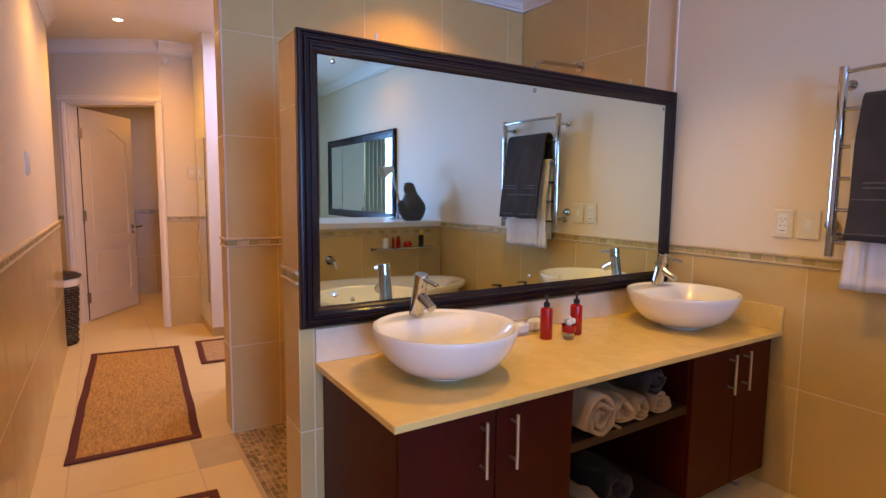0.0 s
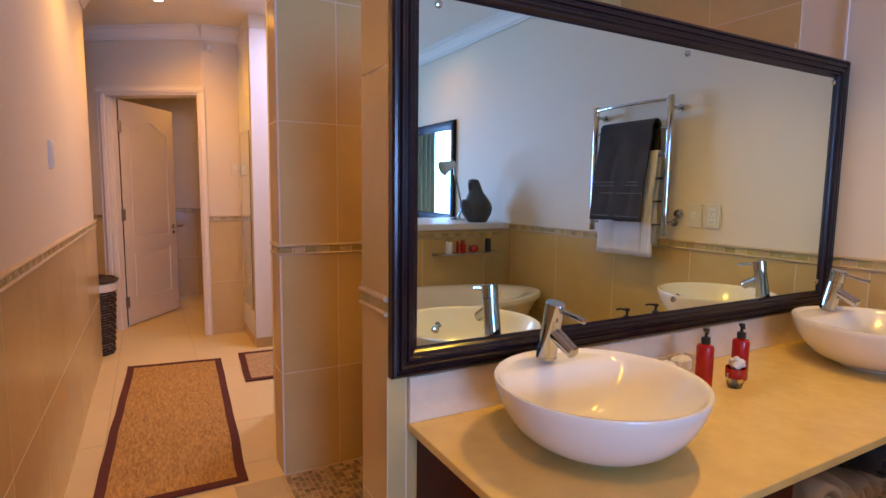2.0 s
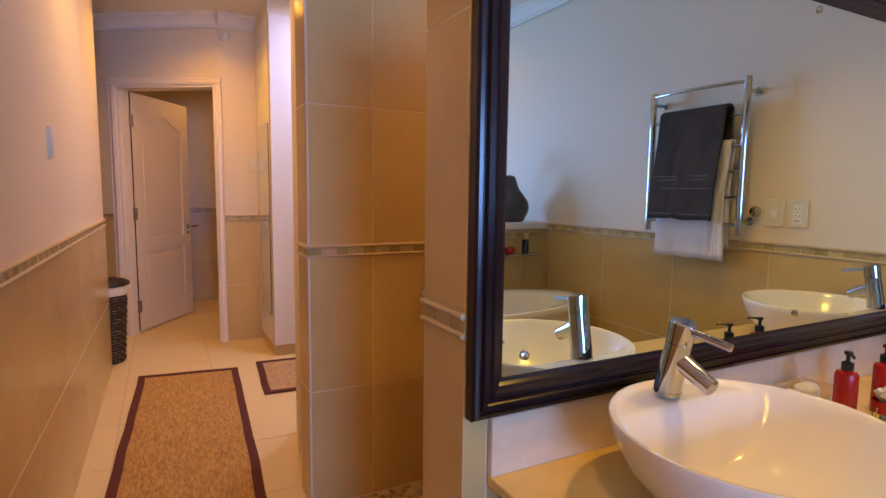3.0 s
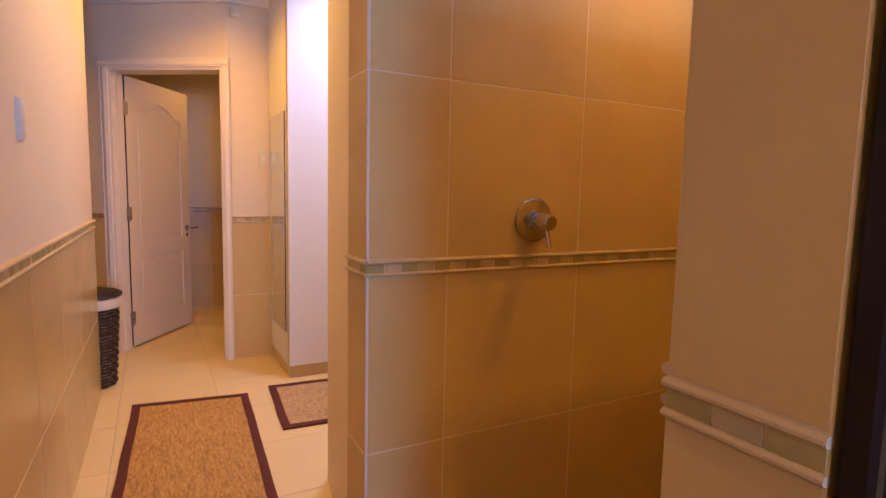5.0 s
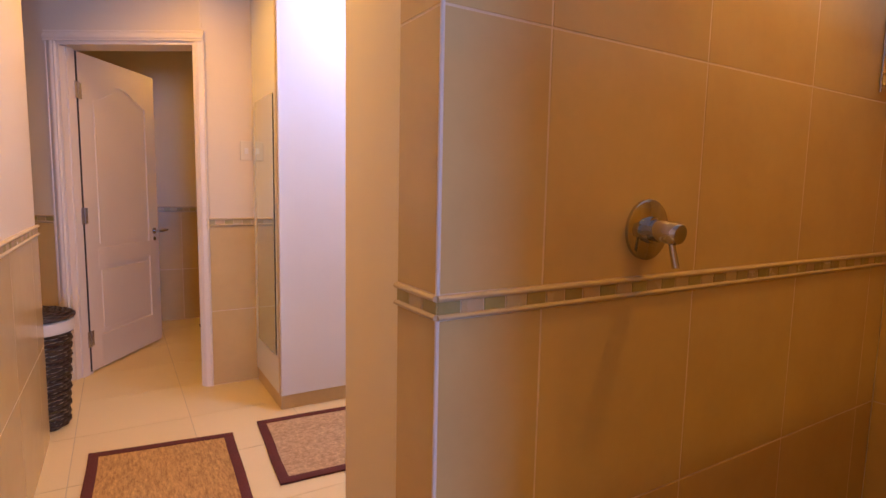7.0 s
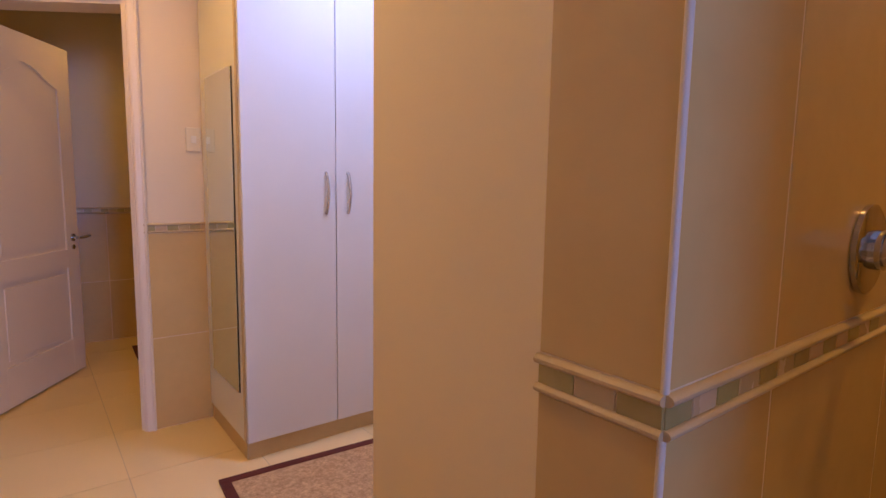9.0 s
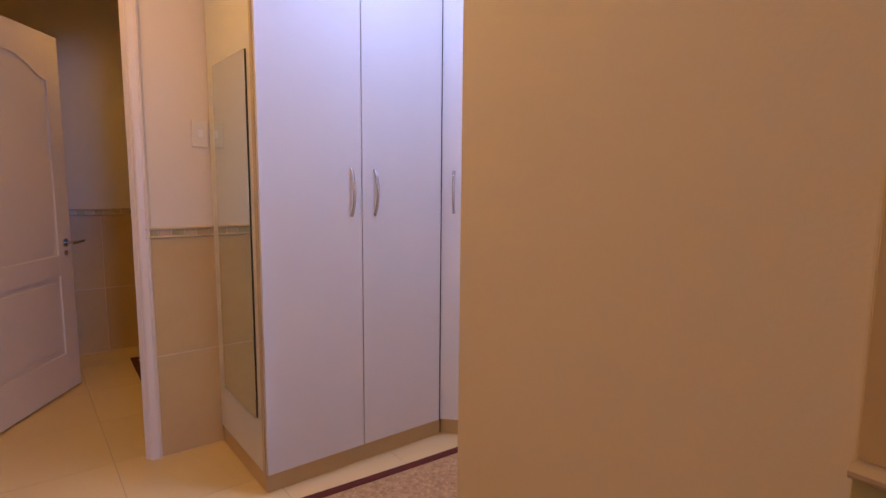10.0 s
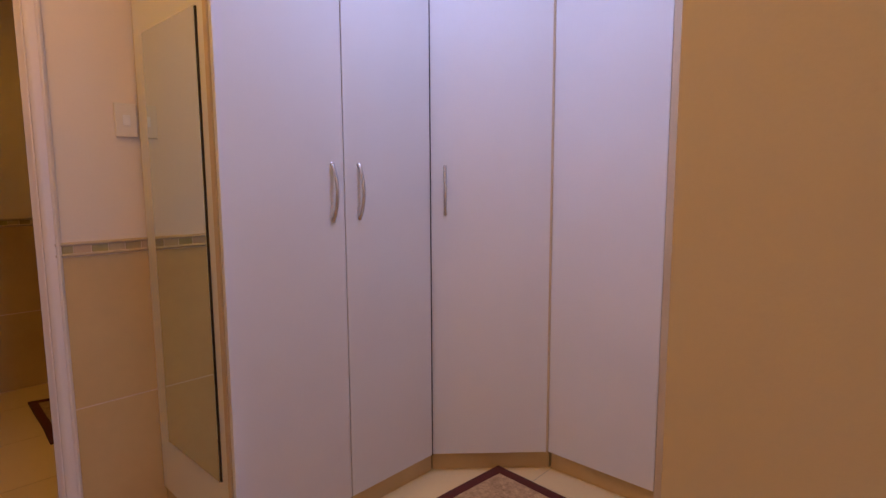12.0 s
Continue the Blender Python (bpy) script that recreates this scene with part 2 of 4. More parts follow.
# ---- plan ----
XR = 2.795            # inner face of the basin wall
YP0, YP1 = 1.812, 1.988   # partition behind the basins
XE = 0.855            # ends of the partition and of the pillar
PT = 1.80           # top of the partition
YV, YW = 3.0, 3.69   # faces of the wall between shower and dressing nook
YD = 5.667           # wall beside the door
D0 = Vector((0.812, 5.664))
DU = Vector((-0.826, 0.563)).normalized()   # along the slanted door wall
DN = Vector((-DU.y, DU.x)) * -1             # into the far room
if DN.y < 0:
    DN = -DN
ST0, ST1 = 0.995, 1.043   # listello
ROW = 0.470
CORN = 2.5

floor = structure("floor", B((-1.6, 3.4, -4.4, YP1, -0.15, -0.0015), (-1.2, 3.4, YV, 8.2, -0.15, -0.0015), (-1.2, XE - 0.016, YP1, YV, -0.15, -0.0015), (XE - 0.016, 3.4, YP1, YV, -0.15, -0.0028)), M_FGROUT, "cream ceramic tiled floor running through bathroom and passage", "floor")
ceiling = structure("ceiling", B((-1.6, 3.4, -4.4, 8.2, CEIL, CEIL + 0.12)), M_CEIL, "smooth painted ceiling with recessed downlights", "ceiling")
WU, WN = Vector((0.0093, 1.0)).normalized(), Vector((1.0, -0.0093)).normalized()   # the passage wall runs slightly askew
WB = Vector((-0.0250, -0.6))
bm = bmesh.new()
obox(bm, WB, WU, WN, -1.6, 5.87, -0.14, -0.008, 0, CEIL)
wall_west = structure("wall_west", bm, M_PAINT, "cream painted passage wall with tiled lower half", "wall")
wall_nook = structure("wall_nook", B((-1.05, -0.118, 5.12, 5.265, 0, CEIL), (-1.2, -1.05, 5.18, 7.6, 0, CEIL)), M_PAINT, "cream painted wall of the side passage", "wall")
wall_bedroom = structure("wall_bedroom", B((-1.55, -1.4, -4.1, -2.05, 0, CEIL), (-1.55, -0.18, -2.2, -2.05, 0, CEIL)), M_PAINT, "plain cream painted bedroom wall", "wall")
wall_east = structure("wall_east", B((XR + 0.008, XR + 0.16, -4.1, YV + 0.1, 0, CEIL)), M_PAINT, "cream painted wall above beige tiles beside the basins", "wall")
partition = structure("wall_partition", B((XE + 0.008, XR + 0.008, YP0 + 0.008, YP1 - 0.008, 0, PT - 0.008)), M_GROUT, "tiled half-height wall between basins and shower", "wall")
bm = bmesh.new()
EX, EY = 0.962, 3.752
plan = [(XE + 0.008, YV + 0.008), (XR + 0.4, YV + 0.008), (XR + 0.4, EY), (EX, EY), (XE + 0.008, 3.17)]
lo, hi = [[bm.verts.new((x, y, z)) for x, y in plan] for z in (0, CEIL)]
bm.faces.new(lo[::-1])
bm.faces.new(hi)
for i in range(5):
    bm.faces.new((lo[i], lo[(i + 1) % 5], hi[(i + 1) % 5], hi[i]))
wall_shower = structure("wall_shower", bm, M_PAINT, "thick wall between shower and dressing nook, tiled shower face", "wall")
wall_nook_east = structure("wall_nook_east", B((2.9, 3.05, YW, 5.84, 0, CEIL)), M_PAINT, "cream painted wall behind the wardrobe", "wall")
wall_switch = structure("wall_switch", B((0.803, 2.9, YD + 0.008, YD + 0.15, 0, CEIL)), M_PAINT, "cream painted wall with tiled lower half and light switch", "wall")

bm = bmesh.new()
OS0, OS1, OH = 0.042, 0.89, 2.07
obox(bm, D0, DU, DN, 0.004, OS0, 0.008, 0.15, 0, CEIL)
obox(bm, D0, DU, DN, OS1, 2.2, 0.008, 0.15, 0, CEIL)
obox(bm, D0, DU, DN, OS0, OS1, 0.008, 0.15, OH, CEIL)
wall_door = structure("wall_door", bm, M_PAINT, "slanted cream wall holding the panelled door", "wall")
wall_far = structure("wall_far", B((-1.2, 2.2, 7.62, 7.75, 0, CEIL), (1.35, 1.5, 5.85, 7.62, 0, CEIL)), M_PAINT, "painted and tiled walls of the small room behind the door", "wall")
# window wall behind the walker
wall_south = structure("wall_south", B((-1.55, -0.6, -4.25, -4.1, 0, CEIL), (1.98, XR + 0.16, -4.25, -4.1, 0, CEIL), (-0.6, 1.98, -4.25, -4.1, 0, 0.8), (-0.6, 1.98, -4.25, -4.1, 2.25, CEIL)), M_PAINT, "cream wall around the bedroom window", "wall")
win = tagged(part("window_1", B((-0.6, 1.98, -4.20, -4.15, 0.8, 0.85), (-0.6, 1.98, -4.20, -4.15, 2.20, 2.25), (-0.6, -0.55, -4.20, -4.15, 0.85, 2.20), (1.93, 1.98, -4.20, -4.15, 0.85, 2.20), (1.41, 1.45, -4.20, -4.15, 0.85, 2.20), (0.08, 0.12, -4.20, -4.15, 0.85, 2.20), (0.76, 0.80, -4.20, -4.15, 0.85, 2.20)), M_WHITE), label="white framed bedroom window letting in daylight", category="window", kind="structure")
for a, b in ((-0.55, 0.08), (0.12, 0.76), (0.80, 1.41), (1.45, 1.93)):
    p = part("pane", B((a, b, -4.178, -4.172, 0.85, 2.20)), M_GLASS, win)
    p.visible_shadow = False
# Made-up ground, kept pale to stand for the bright outdoors.
ground = structure("ground", B((-400, 400, -400, -4.4, -0.6, -0.5)), M_OUTSIDE, "plain pale ground added outside the window", "ground")

# cornices
def cornice(name, a, b, n):
    """A coved cornice from a to b along a wall whose inner side is n."""
    a, b, n = Vector(a), Vector(b), Vector(n).normalized()
    prof = [(0, 0.0), (0.012, 0.0), (0.014, 0.014), (0.022, 0.018), (0.035, 0.05), (0.065, 0.078), (0.08, 0.082), (0.082, 0.092), (0.095, 0.092), (0.095, 0.1), (0, 0.1)]
    bm = bmesh.new()
    rings = [[bm.verts.new((p.x + n.x * d, p.y + n.y * d, CORN + h)) for d, h in prof] for p in (a, b)]
    k = len(prof)
    for i in range(k):
        bm.faces.new((rings[0][i], rings[0][(i + 1) % k], rings[1][(i + 1) % k], rings[1][i]))
    bm.faces.new(rings[0])
    bm.faces.new(rings[1][::-1])
    return structure(name, bm, M_CEIL, "moulded plaster cornice", "cornice")


cornice("trim_cornice_west", WB + WU * -1.6 - WN * 0.008, WB + WU * 5.87 - WN * 0.008, WN)
cornice("trim_cornice_east", (XR, -4.1), (XR, YV), (-1, 0))
cornice("trim_cornice_shower", (XE, YV), (XR, YV), (0, -1))
cornice("trim_cornice_pillar", (XE + 0.008, 3.17), (EX, EY), (-0.978, 0.21))
cornice("trim_cornice_switch", (0.808, YD), (2.9, YD), (0, -1))
e = D0 + DU * 2.1
cornice("trim_cornice_door", (D0.x, D0.y), (e.x, e.y), (-DN.x, -DN.y))

# ---- doors, trims ----
PX = Vector((DU.x, DU.y, 0))
door_m = Matrix(((DU.x, DN.x, 0, D0.x), (DU.y, DN.y, 0, D0.y), (0, 0, 1, 0), (0, 0, 0, 1)))


def architrave(s0, s1, z0, z1, flip=0, top=False):
    """A moulded strip in the door wall's frame, stepped towards the opening."""
    bm = bmesh.new()
    w = (z1 - z0) if top else (s1 - s0)
    prof = [(0.0, 0.0), (0.0, 0.008), (0.05, 0.013), (0.16, 0.014), (0.22, 0.011), (0.34, 0.014), (0.46, 0.020), (0.60, 0.0235), (0.76, 0.0225), (0.84, 0.018), (0.88, 0.020), (0.97, 0.020), (1.0, 0.016), (1.0, 0.0)]
    rings = []
    for e in ((s0, s1) if top else (z0, z1)):
        ring = []
        for a, h in prof:
            a = 1 - a if flip else a
            ring.append(bm.verts.new((e, 0.0078 - h, z0 + a * w) if top else (s0 + a * w, 0.0078 - h, e)))
        rings.append(ring)
    for i in range(len(prof)):
        j = (i + 1) % len(prof)
        bm.faces.new((rings[0][i], rings[0][j], rings[1][j], rings[1][i]))
    bm.faces.new(rings[0])
    bm.faces.new(rings[1][::-1])
    bm.transform(door_m)
    return bm


door_frame = tagged(new("door_1"), label="open white two-panel door in a moulded white frame", category="door", kind="structure")
part("architrave", architrave(-0.012, OS0, 0, OH, 0), M_WHITE, door_frame, smooth=True)
part("architrave", architrave(OS1, OS1 + 0.07, 0, OH, 1), M_WHITE, door_frame, smooth=True)
part("architrave", architrave(-0.012, OS1 + 0.07, OH, OH + 0.062, 1, True), M_WHITE, door_frame, smooth=True)
bm = bmesh.new()
box(bm, OS0 - 0.001, OS0 + 0.018, 0.002, 0.152, 0, OH)
box(bm, OS1 - 0.018, OS1 + 0.001, 0.002, 0.152, 0, OH)
box(bm, OS0 + 0.018, OS1 - 0.018, 0.002, 0.152, OH - 0.018, OH + 0.001)
box(bm, OS0 + 0.018, OS0 + 0.03, 0.05, 0.105, 0, OH - 0.018)
box(bm, OS1 - 0.03, OS1 - 0.018, 0.05, 0.105, 0, OH - 0.018)
bm.transform(door_m)
part("frame", bm, M_WHITE, door_frame)

# leaf in its own frame: x along the width from the hinge, y thickness (front at 0), z up
HINGE = door_m @ Vector((OS1 - 0.022, 0.137, 0))
leaf_ang = 56.5
LW, LH, LT = 0.82, 2.035, 0.04
LX = LW - 0.12   # inner edge of the closing stile
leaf_m = pose(HINGE.x, HINGE.y, 0.012, 0, 0, leaf_ang)
bm = bmesh.new()
box(bm, 0.004, LW, 0.010, LT - 0.010, 0, LH)


def arch_z(u, x0, x1, ztop, rise):
    k = (u - x0) / (x1 - x0)
    return ztop - rise + rise * math.sin(math.pi * k) ** 1.6


def door_side(bm, y0, y1):
    """Stiles and rails around two sunk panels, the upper one arched."""
    box(bm, 0.004, 0.115, y0, y1, 0, LH, 0.001)
    box(bm, LX, LW, y0, y1, 0, LH, 0.001)
    box(bm, 0.115, LX, y0, y1, 0, 0.22)
    box(bm, 0.115, LX, y0, y1, 0.68, 0.80)
    n = 20
    for i in range(n):
        a, b = 0.115 + (LX - 0.115) * i / n, 0.115 + (LX - 0.115) * (i + 1) / n
        za, zb = arch_z(a, 0.115, LX, 1.88, 0.10), arch_z(b, 0.115, LX, 1.88, 0.10)
        v = [bm.verts.new(p) for p in ((a, y0, za), (b, y0, zb), (b, y0, LH), (a, y0, LH), (a, y1, za), (b, y1, zb), (b, y1, LH), (a, y1, LH))]
        for f in ((0, 1, 2, 3), (7, 6, 5, 4), (0, 4, 5, 1), (3, 2, 6, 7)):
            bm.faces.new([v[k] for k in f])
    # raised field inside each panel
    m = 0.032
    ya = y0 + 0.0035 if y0 < 0.01 else y0
    yb = y1 if y0 < 0.01 else y1 - 0.0035
    box(bm, 0.115 + m, LX - m, ya, yb, 0.22 + m, 0.68 - m, 0.0018)
    for i in range(n):
        a, b = 0.147 + (LX - 0.179) * i / n, 0.147 + (LX - 0.179) * (i + 1) / n
        za, zb = arch_z(a, 0.147, LX - 0.032, 1.847, 0.09), arch_z(b, 0.147, LX - 0.032, 1.847, 0.09)
        v = [bm.verts.new(p) for p in ((a, ya, 0.832), (b, ya, 0.832), (b, ya, zb), (a, ya, za), (a, yb, 0.832), (b, yb, 0.832), (b, yb, zb), (a, yb, za))]
        for f in ((0, 1, 2, 3), (7, 6, 5, 4), (0, 4, 5, 1), (3, 2, 6, 7), *(((0, 3, 7, 4),) if i == 0 else ()), *(((1, 5, 6, 2),) if i == n - 1 else ())):
            bm.faces.new([v[k] for k in f])


door_side(bm, 0.0, 0.0102)
door_side(bm, LT - 0.0102, LT)
bm.transform(leaf_m)
leaf = part("door_leaf", bm, M_WHITE, door_frame, "white moulded door leaf standing ajar")
# Dark strip stands in for the shade in the hinge-side gap.
part("hinge_gap_shade", B((-0.009, 0.0035, 0.001, 0.03, 0.0, LH)), M_GAP, door_frame).matrix_world = leaf_m
for hz in (0.22, 1.02, 1.80):
    bm = bmesh.new()
    tube(bm, [(-0.006, -0.008, hz - 0.052), (-0.006, -0.008, hz + 0.052)], 0.0075, 10)
    box(bm, 0.0, 0.032, -0.002, 0.001, hz - 0.05, hz + 0.05, 0.0005)
    box(bm, -0.036, -0.006, -0.011, -0.006, hz - 0.052, hz + 0.052, 0.0005)
    bm.transform(leaf_m)
    part("hinge", bm, M_HANDLE, door_frame, "steel butt hinge", smooth=True)
bm = bmesh.new()
for yy, sg in ((0, -1), (LT, 1)):
    tube(bm, [(LW - 0.06, yy, 0.87), (LW - 0.06, yy + sg * 0.007, 0.87)], 0.025, 20)
    tube(bm, [(LW - 0.06, yy + sg * 0.005, 0.87), (LW - 0.06, yy + sg * 0.045, 0.87), (LW - 0.06 - sg * 0.015, yy + sg * 0.052, 0.87), (LW - 0.06 + (0.095 if sg < 0 else -0.11), yy + sg * 0.052, 0.873)], [0.0095, 0.0095, 0.011, 0.0095], 12)
    tube(bm, [(LW - 0.06, yy, 0.81), (LW - 0.06, yy + sg * 0.006, 0.81)], 0.016, 20)
bm.transform(leaf_m)
part("door_handle", bm, M_CHROME, door_frame, "satin steel lever handle", smooth=True)

# ---- wardrobe ----
WX, WY, WD = 1.089, 5.066, 0.585
C1, C2, C3 = (1.963, 5.066), (2.302, 4.722), (2.302, 4.262)
WH, PL = 2.495, 0.085


def wardrobe(name, label, pts, depth_pts, doors, handles):
    """A tall cupboard: carcass behind the front line, doors in front of it, tiled plinth."""
    ob = thing(name, sum(p[0] for p in pts) / len(pts), sum(p[1] for p in pts) / len(pts), 0, label, "wardrobe", group="built-in wardrobes")
    inv = ob.matrix_world.inverted()
    poly = [*pts, *depth_pts]
    def prism(poly, z0, z1):
        bm = bmesh.new()
        lo = [bm.verts.new((x, y, z0)) for x, y in poly]
        hi = [bm.verts.new((x, y, z1)) for x, y in poly]
        bm.faces.new(lo[::-1])
        bm.faces.new(hi)
        k = len(poly)
        for i in range(k):
            bm.faces.new((lo[i], lo[(i + 1) % k], hi[(i + 1) % k], hi[i]))
        return bm
    bm = prism(poly, PL, WH)
    bm.transform(inv)
    part("body", bm, M_MELA, ob)
    a, b = Vector(pts[0]), Vector(pts[-1])
    u = (b - a).normalized()
    n = Vector((u.y, -u.x))           # out of the front
    L = (b - a).length
    k = len(doors)
    for i, (s0, s1) in enumerate(doors):
        bm = bmesh.new()
        obox(bm, a, u, n, s0 + 0.002, s1 - 0.002, 0.003, 0.021, PL + 0.003, WH - 0.005, 0.0012)
        bm.transform(inv)
        d = part("door", bm, M_MELA, ob)
        hs = handles[i]
        if hs is not None:
            bm = bmesh.new()
            pts3 = []
            for q in range(13):
                f = q / 12
                out = 0.021 + 0.028 * math.sin(math.pi * f) ** 0.7
                p = a + u * hs + n * out
                pts3.append((p.x, p.y, 1.108 + 0.192 * f))
            tube(bm, pts3, [0.0078 if q in (0, 12) else 0.0068 for q in range(13)], 10)
            bm.transform(inv)
            part("handle", bm, M_HANDLE, d, "brushed steel bow handle", smooth=True)
    return ob, a, u, n, inv, prism


w1, a, u, n, inv, prism = wardrobe("wardrobe", "tall white melamine wardrobe with two doors and a mirrored side", [(WX, WY + 0.021), (C1[0], C1[1] + 0.021)], [(C1[0], YD - 0.002), (WX, YD - 0.002)], [(0, 0.438), (0.438, 0.862)], [0.388, 0.500])
bm = prism([(WX + 0.006, WY + 0.03), (C1[0] + 0.01, C1[1] + 0.03), (C1[0] + 0.01, YD - 0.01), (WX + 0.006, YD - 0.01)], 0.0, PL)
bm.transform(inv)
part("plinth", bm, M_PLINTH, w1, "beige tiled plinth")
bm = bmesh.new()
box(bm, WX - 0.001, WX + 0.004, WY + 0.0195, WY + 0.023, PL, WH)
box(bm, WX - 0.0022, WX - 0.0002, WY + 0.021, WY + 0.043, PL, WH)
bm.transform(inv)
part("edging", bm, M_EDGE, w1)
w2, a, u, n, inv, prism = wardrobe("wardrobe", "white melamine corner wardrobe with one angled door", [(C1[0] + 0.002, C1[1] + 0.024), (C2[0] + 0.016, C2[1] + 0.006)], [(2.89, C2[1] + 0.006), (2.89, YD - 0.002), (C1[0] + 0.002, YD - 0.002)], [(0.004, 0.500)], [0.066])
bm = prism([(C1[0] + 0.02, C1[1] + 0.03), (C2[0] + 0.035, C2[1] + 0.012), (2.88, C2[1] + 0.012), (2.88, YD - 0.01), (C1[0] + 0.02, YD - 0.01)], 0.0, PL)
bm.transform(inv)
part("plinth", bm, M_PLINTH, w2, "beige tiled plinth")
w3, a, u, n, inv, prism = wardrobe("wardrobe", "tall white melamine wardrobe with a plain door and beige end panel", [(C2[0] + 0.021, C2[1] + 0.002), (C3[0] + 0.021, C3[1])], [(2.89, C3[1]), (2.89, C2[1] + 0.002)], [(0.002, 0.4625)], [None])
bm = prism([(C2[0] + 0.035, C2[1]), (C3[0] + 0.035, C3[1]), (2.88, C3[1]), (2.88, C2[1])], 0.0, PL)
bm.transform(inv)
part("plinth", bm, M_PLINTH, w3, "beige tiled plinth")
bm = bmesh.new()
box(bm, C3[0] + 0.031, 2.89, C3[1] - 0.04, C3[1] - 0.001, 0, WH)
bm.transform(inv)
part("end_panel", bm, M_EDGE, w3)
# Solid dark strip paints the shade of the gap beside the angled door.
bm = bmesh.new()
box(bm, 1.9475, 1.9520, 5.0640, 5.0860, PL + 0.002, WH - 0.004)
bm.transform(w2.matrix_world.inverted())
part("shadow_gap", bm, M_GAP, w2)
bm = bmesh.new()
box(bm, 2.2935, 2.3010, 4.7155, 4.7225, PL + 0.002, WH - 0.004)
bm.transform(w3.matrix_world.inverted())
part("edging", bm, M_EDGE, w3, "beige edging strip")
bm = bmesh.new()
box(bm, C3[0] - 0.001, C3[0] + 0.030, C3[1] - 0.085, C3[1] - 0.0005, 0, WH)
bm.transform(w3.matrix_world.inverted())
part("edging", bm, M_EDGE, w3, "beige edging strip")
# bulkhead above the wardrobes
bm = bmesh.new()
for pl in ([(WX, WY + 0.02), (C1[0] + 0.01, WY + 0.02), (C1[0] + 0.01, YD - 0.002), (WX, YD - 0.002)], [(C1[0] + 0.012, C1[1] + 0.02), (C2[0] + 0.02, C2[1]), (C3[0] + 0.02, C3[1] - 0.04), (2.89, C3[1] - 0.04), (2.89, YD - 0.002), (C1[0] + 0.012, YD - 0.002)]):
    t_ = prism(pl, WH + 0.001, CEIL)
    me = bpy.data.meshes.new("tmp")
    t_.to_mesh(me)
    bm.from_mesh(me)
    bpy.data.meshes.remove(me)
    t_.free()
structure("trim_bulkhead", bm, M_CEIL, "painted bulkhead closing the space above the wardrobes", "bulkhead")

# frameless mirror on the wardrobe's side
dm = thing("dressing_mirror", WX - 0.004, 5.355, 1.018, "tall frameless mirror fixed to the wardrobe side", "mirror")
part("glass", B((-0.004, 0, -0.200, 0.212, -0.720, 0.720), bevel=0.001), M_MIRROR_OLD, dm)
part("backing", B((0.0, 0.0035, -0.205, 0.209, -0.718, 0.718)), M_GAP, dm)


# ---- basins and vanity ----
CT = 0.71
counter = thing("vanity_countertop", 1.82, 1.52, CT, "honed cream marble vanity top with upstands", "countertop")
part("slab", B((0.908 - 1.82, XR - 1.82 - 0.002, 1.215 - 1.52, YP0 - 1.52 - 0.002, -0.022, 0), bevel=0.002), M_MARBLE, counter)
part("upstand", B((0.908 - 1.82, XR - 1.82 - 0.02, YP0 - 1.52 - 0.017, YP0 - 1.52 - 0.002, 0.0005, 0.118), bevel=0.0015), M_UPSTAND, counter, "mottled marble upstand with window light in its colour")
part("upstand", B((XR - 1.82 - 0.018, XR - 1.82 - 0.002, 1.215 - 1.52, YP0 - 1.52 - 0.002, 0.0005, 0.105), bevel=0.0015), M_MARBLE, counter)


def cab_handle(parent, x, y, z0, z1):
    bm = bmesh.new()
    tube(bm, [(x, y - 0.03, z0), (x, y - 0.03, z1)], 0.0055, 12)
    for z in (z0 + 0.025, z1 - 0.025):
        tube(bm, [(x, y, z), (x, y - 0.03, z)], 0.0045, 10)
    return part("handle", bm, M_SATIN, parent, "brushed steel bar handle", smooth=True)


def vanity_cabinet(x0, x1, seam, h1, h2, label):
    ob = thing("vanity_cabinet", (x0 + x1) / 2, 1.53, 0, label, "cabinet", group="basin cabinets")
    ox, oy = (x0 + x1) / 2, 1.53
    f = 1.235
    bm = bmesh.new()
    box(bm, x0 - ox, x1 - ox, f + 0.02 - oy, YP0 - 0.004 - oy, 0.09, CT - 0.024, 0.0015)
    part("body", bm, M_CHERRY, ob)
    for a, b, h in ((x0, seam, h1), (seam, x1, h2)):
        bm = bmesh.new()
        box(bm, a - ox + 0.0015, b - ox - 0.0015, f - oy, f - oy + 0.0185, 0.093, CT - 0.03, 0.0018)
        d = part("door", bm, M_CHERRY, ob)
        cab_handle(d, h - ox, f - oy, 0.497, 0.660)
    for lx in (x0 + 0.07, x1 - 0.07):
        for ly in (f + 0.08, YP0 - 0.08):
            bm = bmesh.new()
            lathe(bm, [(0, 0), (0.022, 0), (0.022, 0.008), (0.014, 0.014), (0.014, 0.075), (0.02, 0.08), (0.02, 0.0895), (0, 0.0895)], 16, lx - ox, ly - oy)
            part("leg", bm, M_SATIN, ob, smooth=True)
    return ob


vanity_cabinet(0.935, 1.552, 1.245, 1.191, 1.300, "dark cherry basin cabinet with two doors and steel bar handles")
vanity_cabinet(2.185, 2.745, 2.485, 2.428, 2.533, "dark cherry basin cabinet with two doors at the wall end")
sh = thing("open_shelf_unit", 1.828, 1.53, 0, "dark cherry open shelf unit holding rolled towels", "shelf")
part("shelf", B((1.5545 - 1.828, 2.1825 - 1.828, 1.25 - 1.53, 0.28, 0.455, 0.487), bevel=0.0015), M_CHERRY_IN, sh)
part("bottom_board", B((1.5545 - 1.828, 2.1825 - 1.828, 1.25 - 1.53, 0.28, 0.09, 0.12), bevel=0.0015), M_CHERRY_IN, sh)
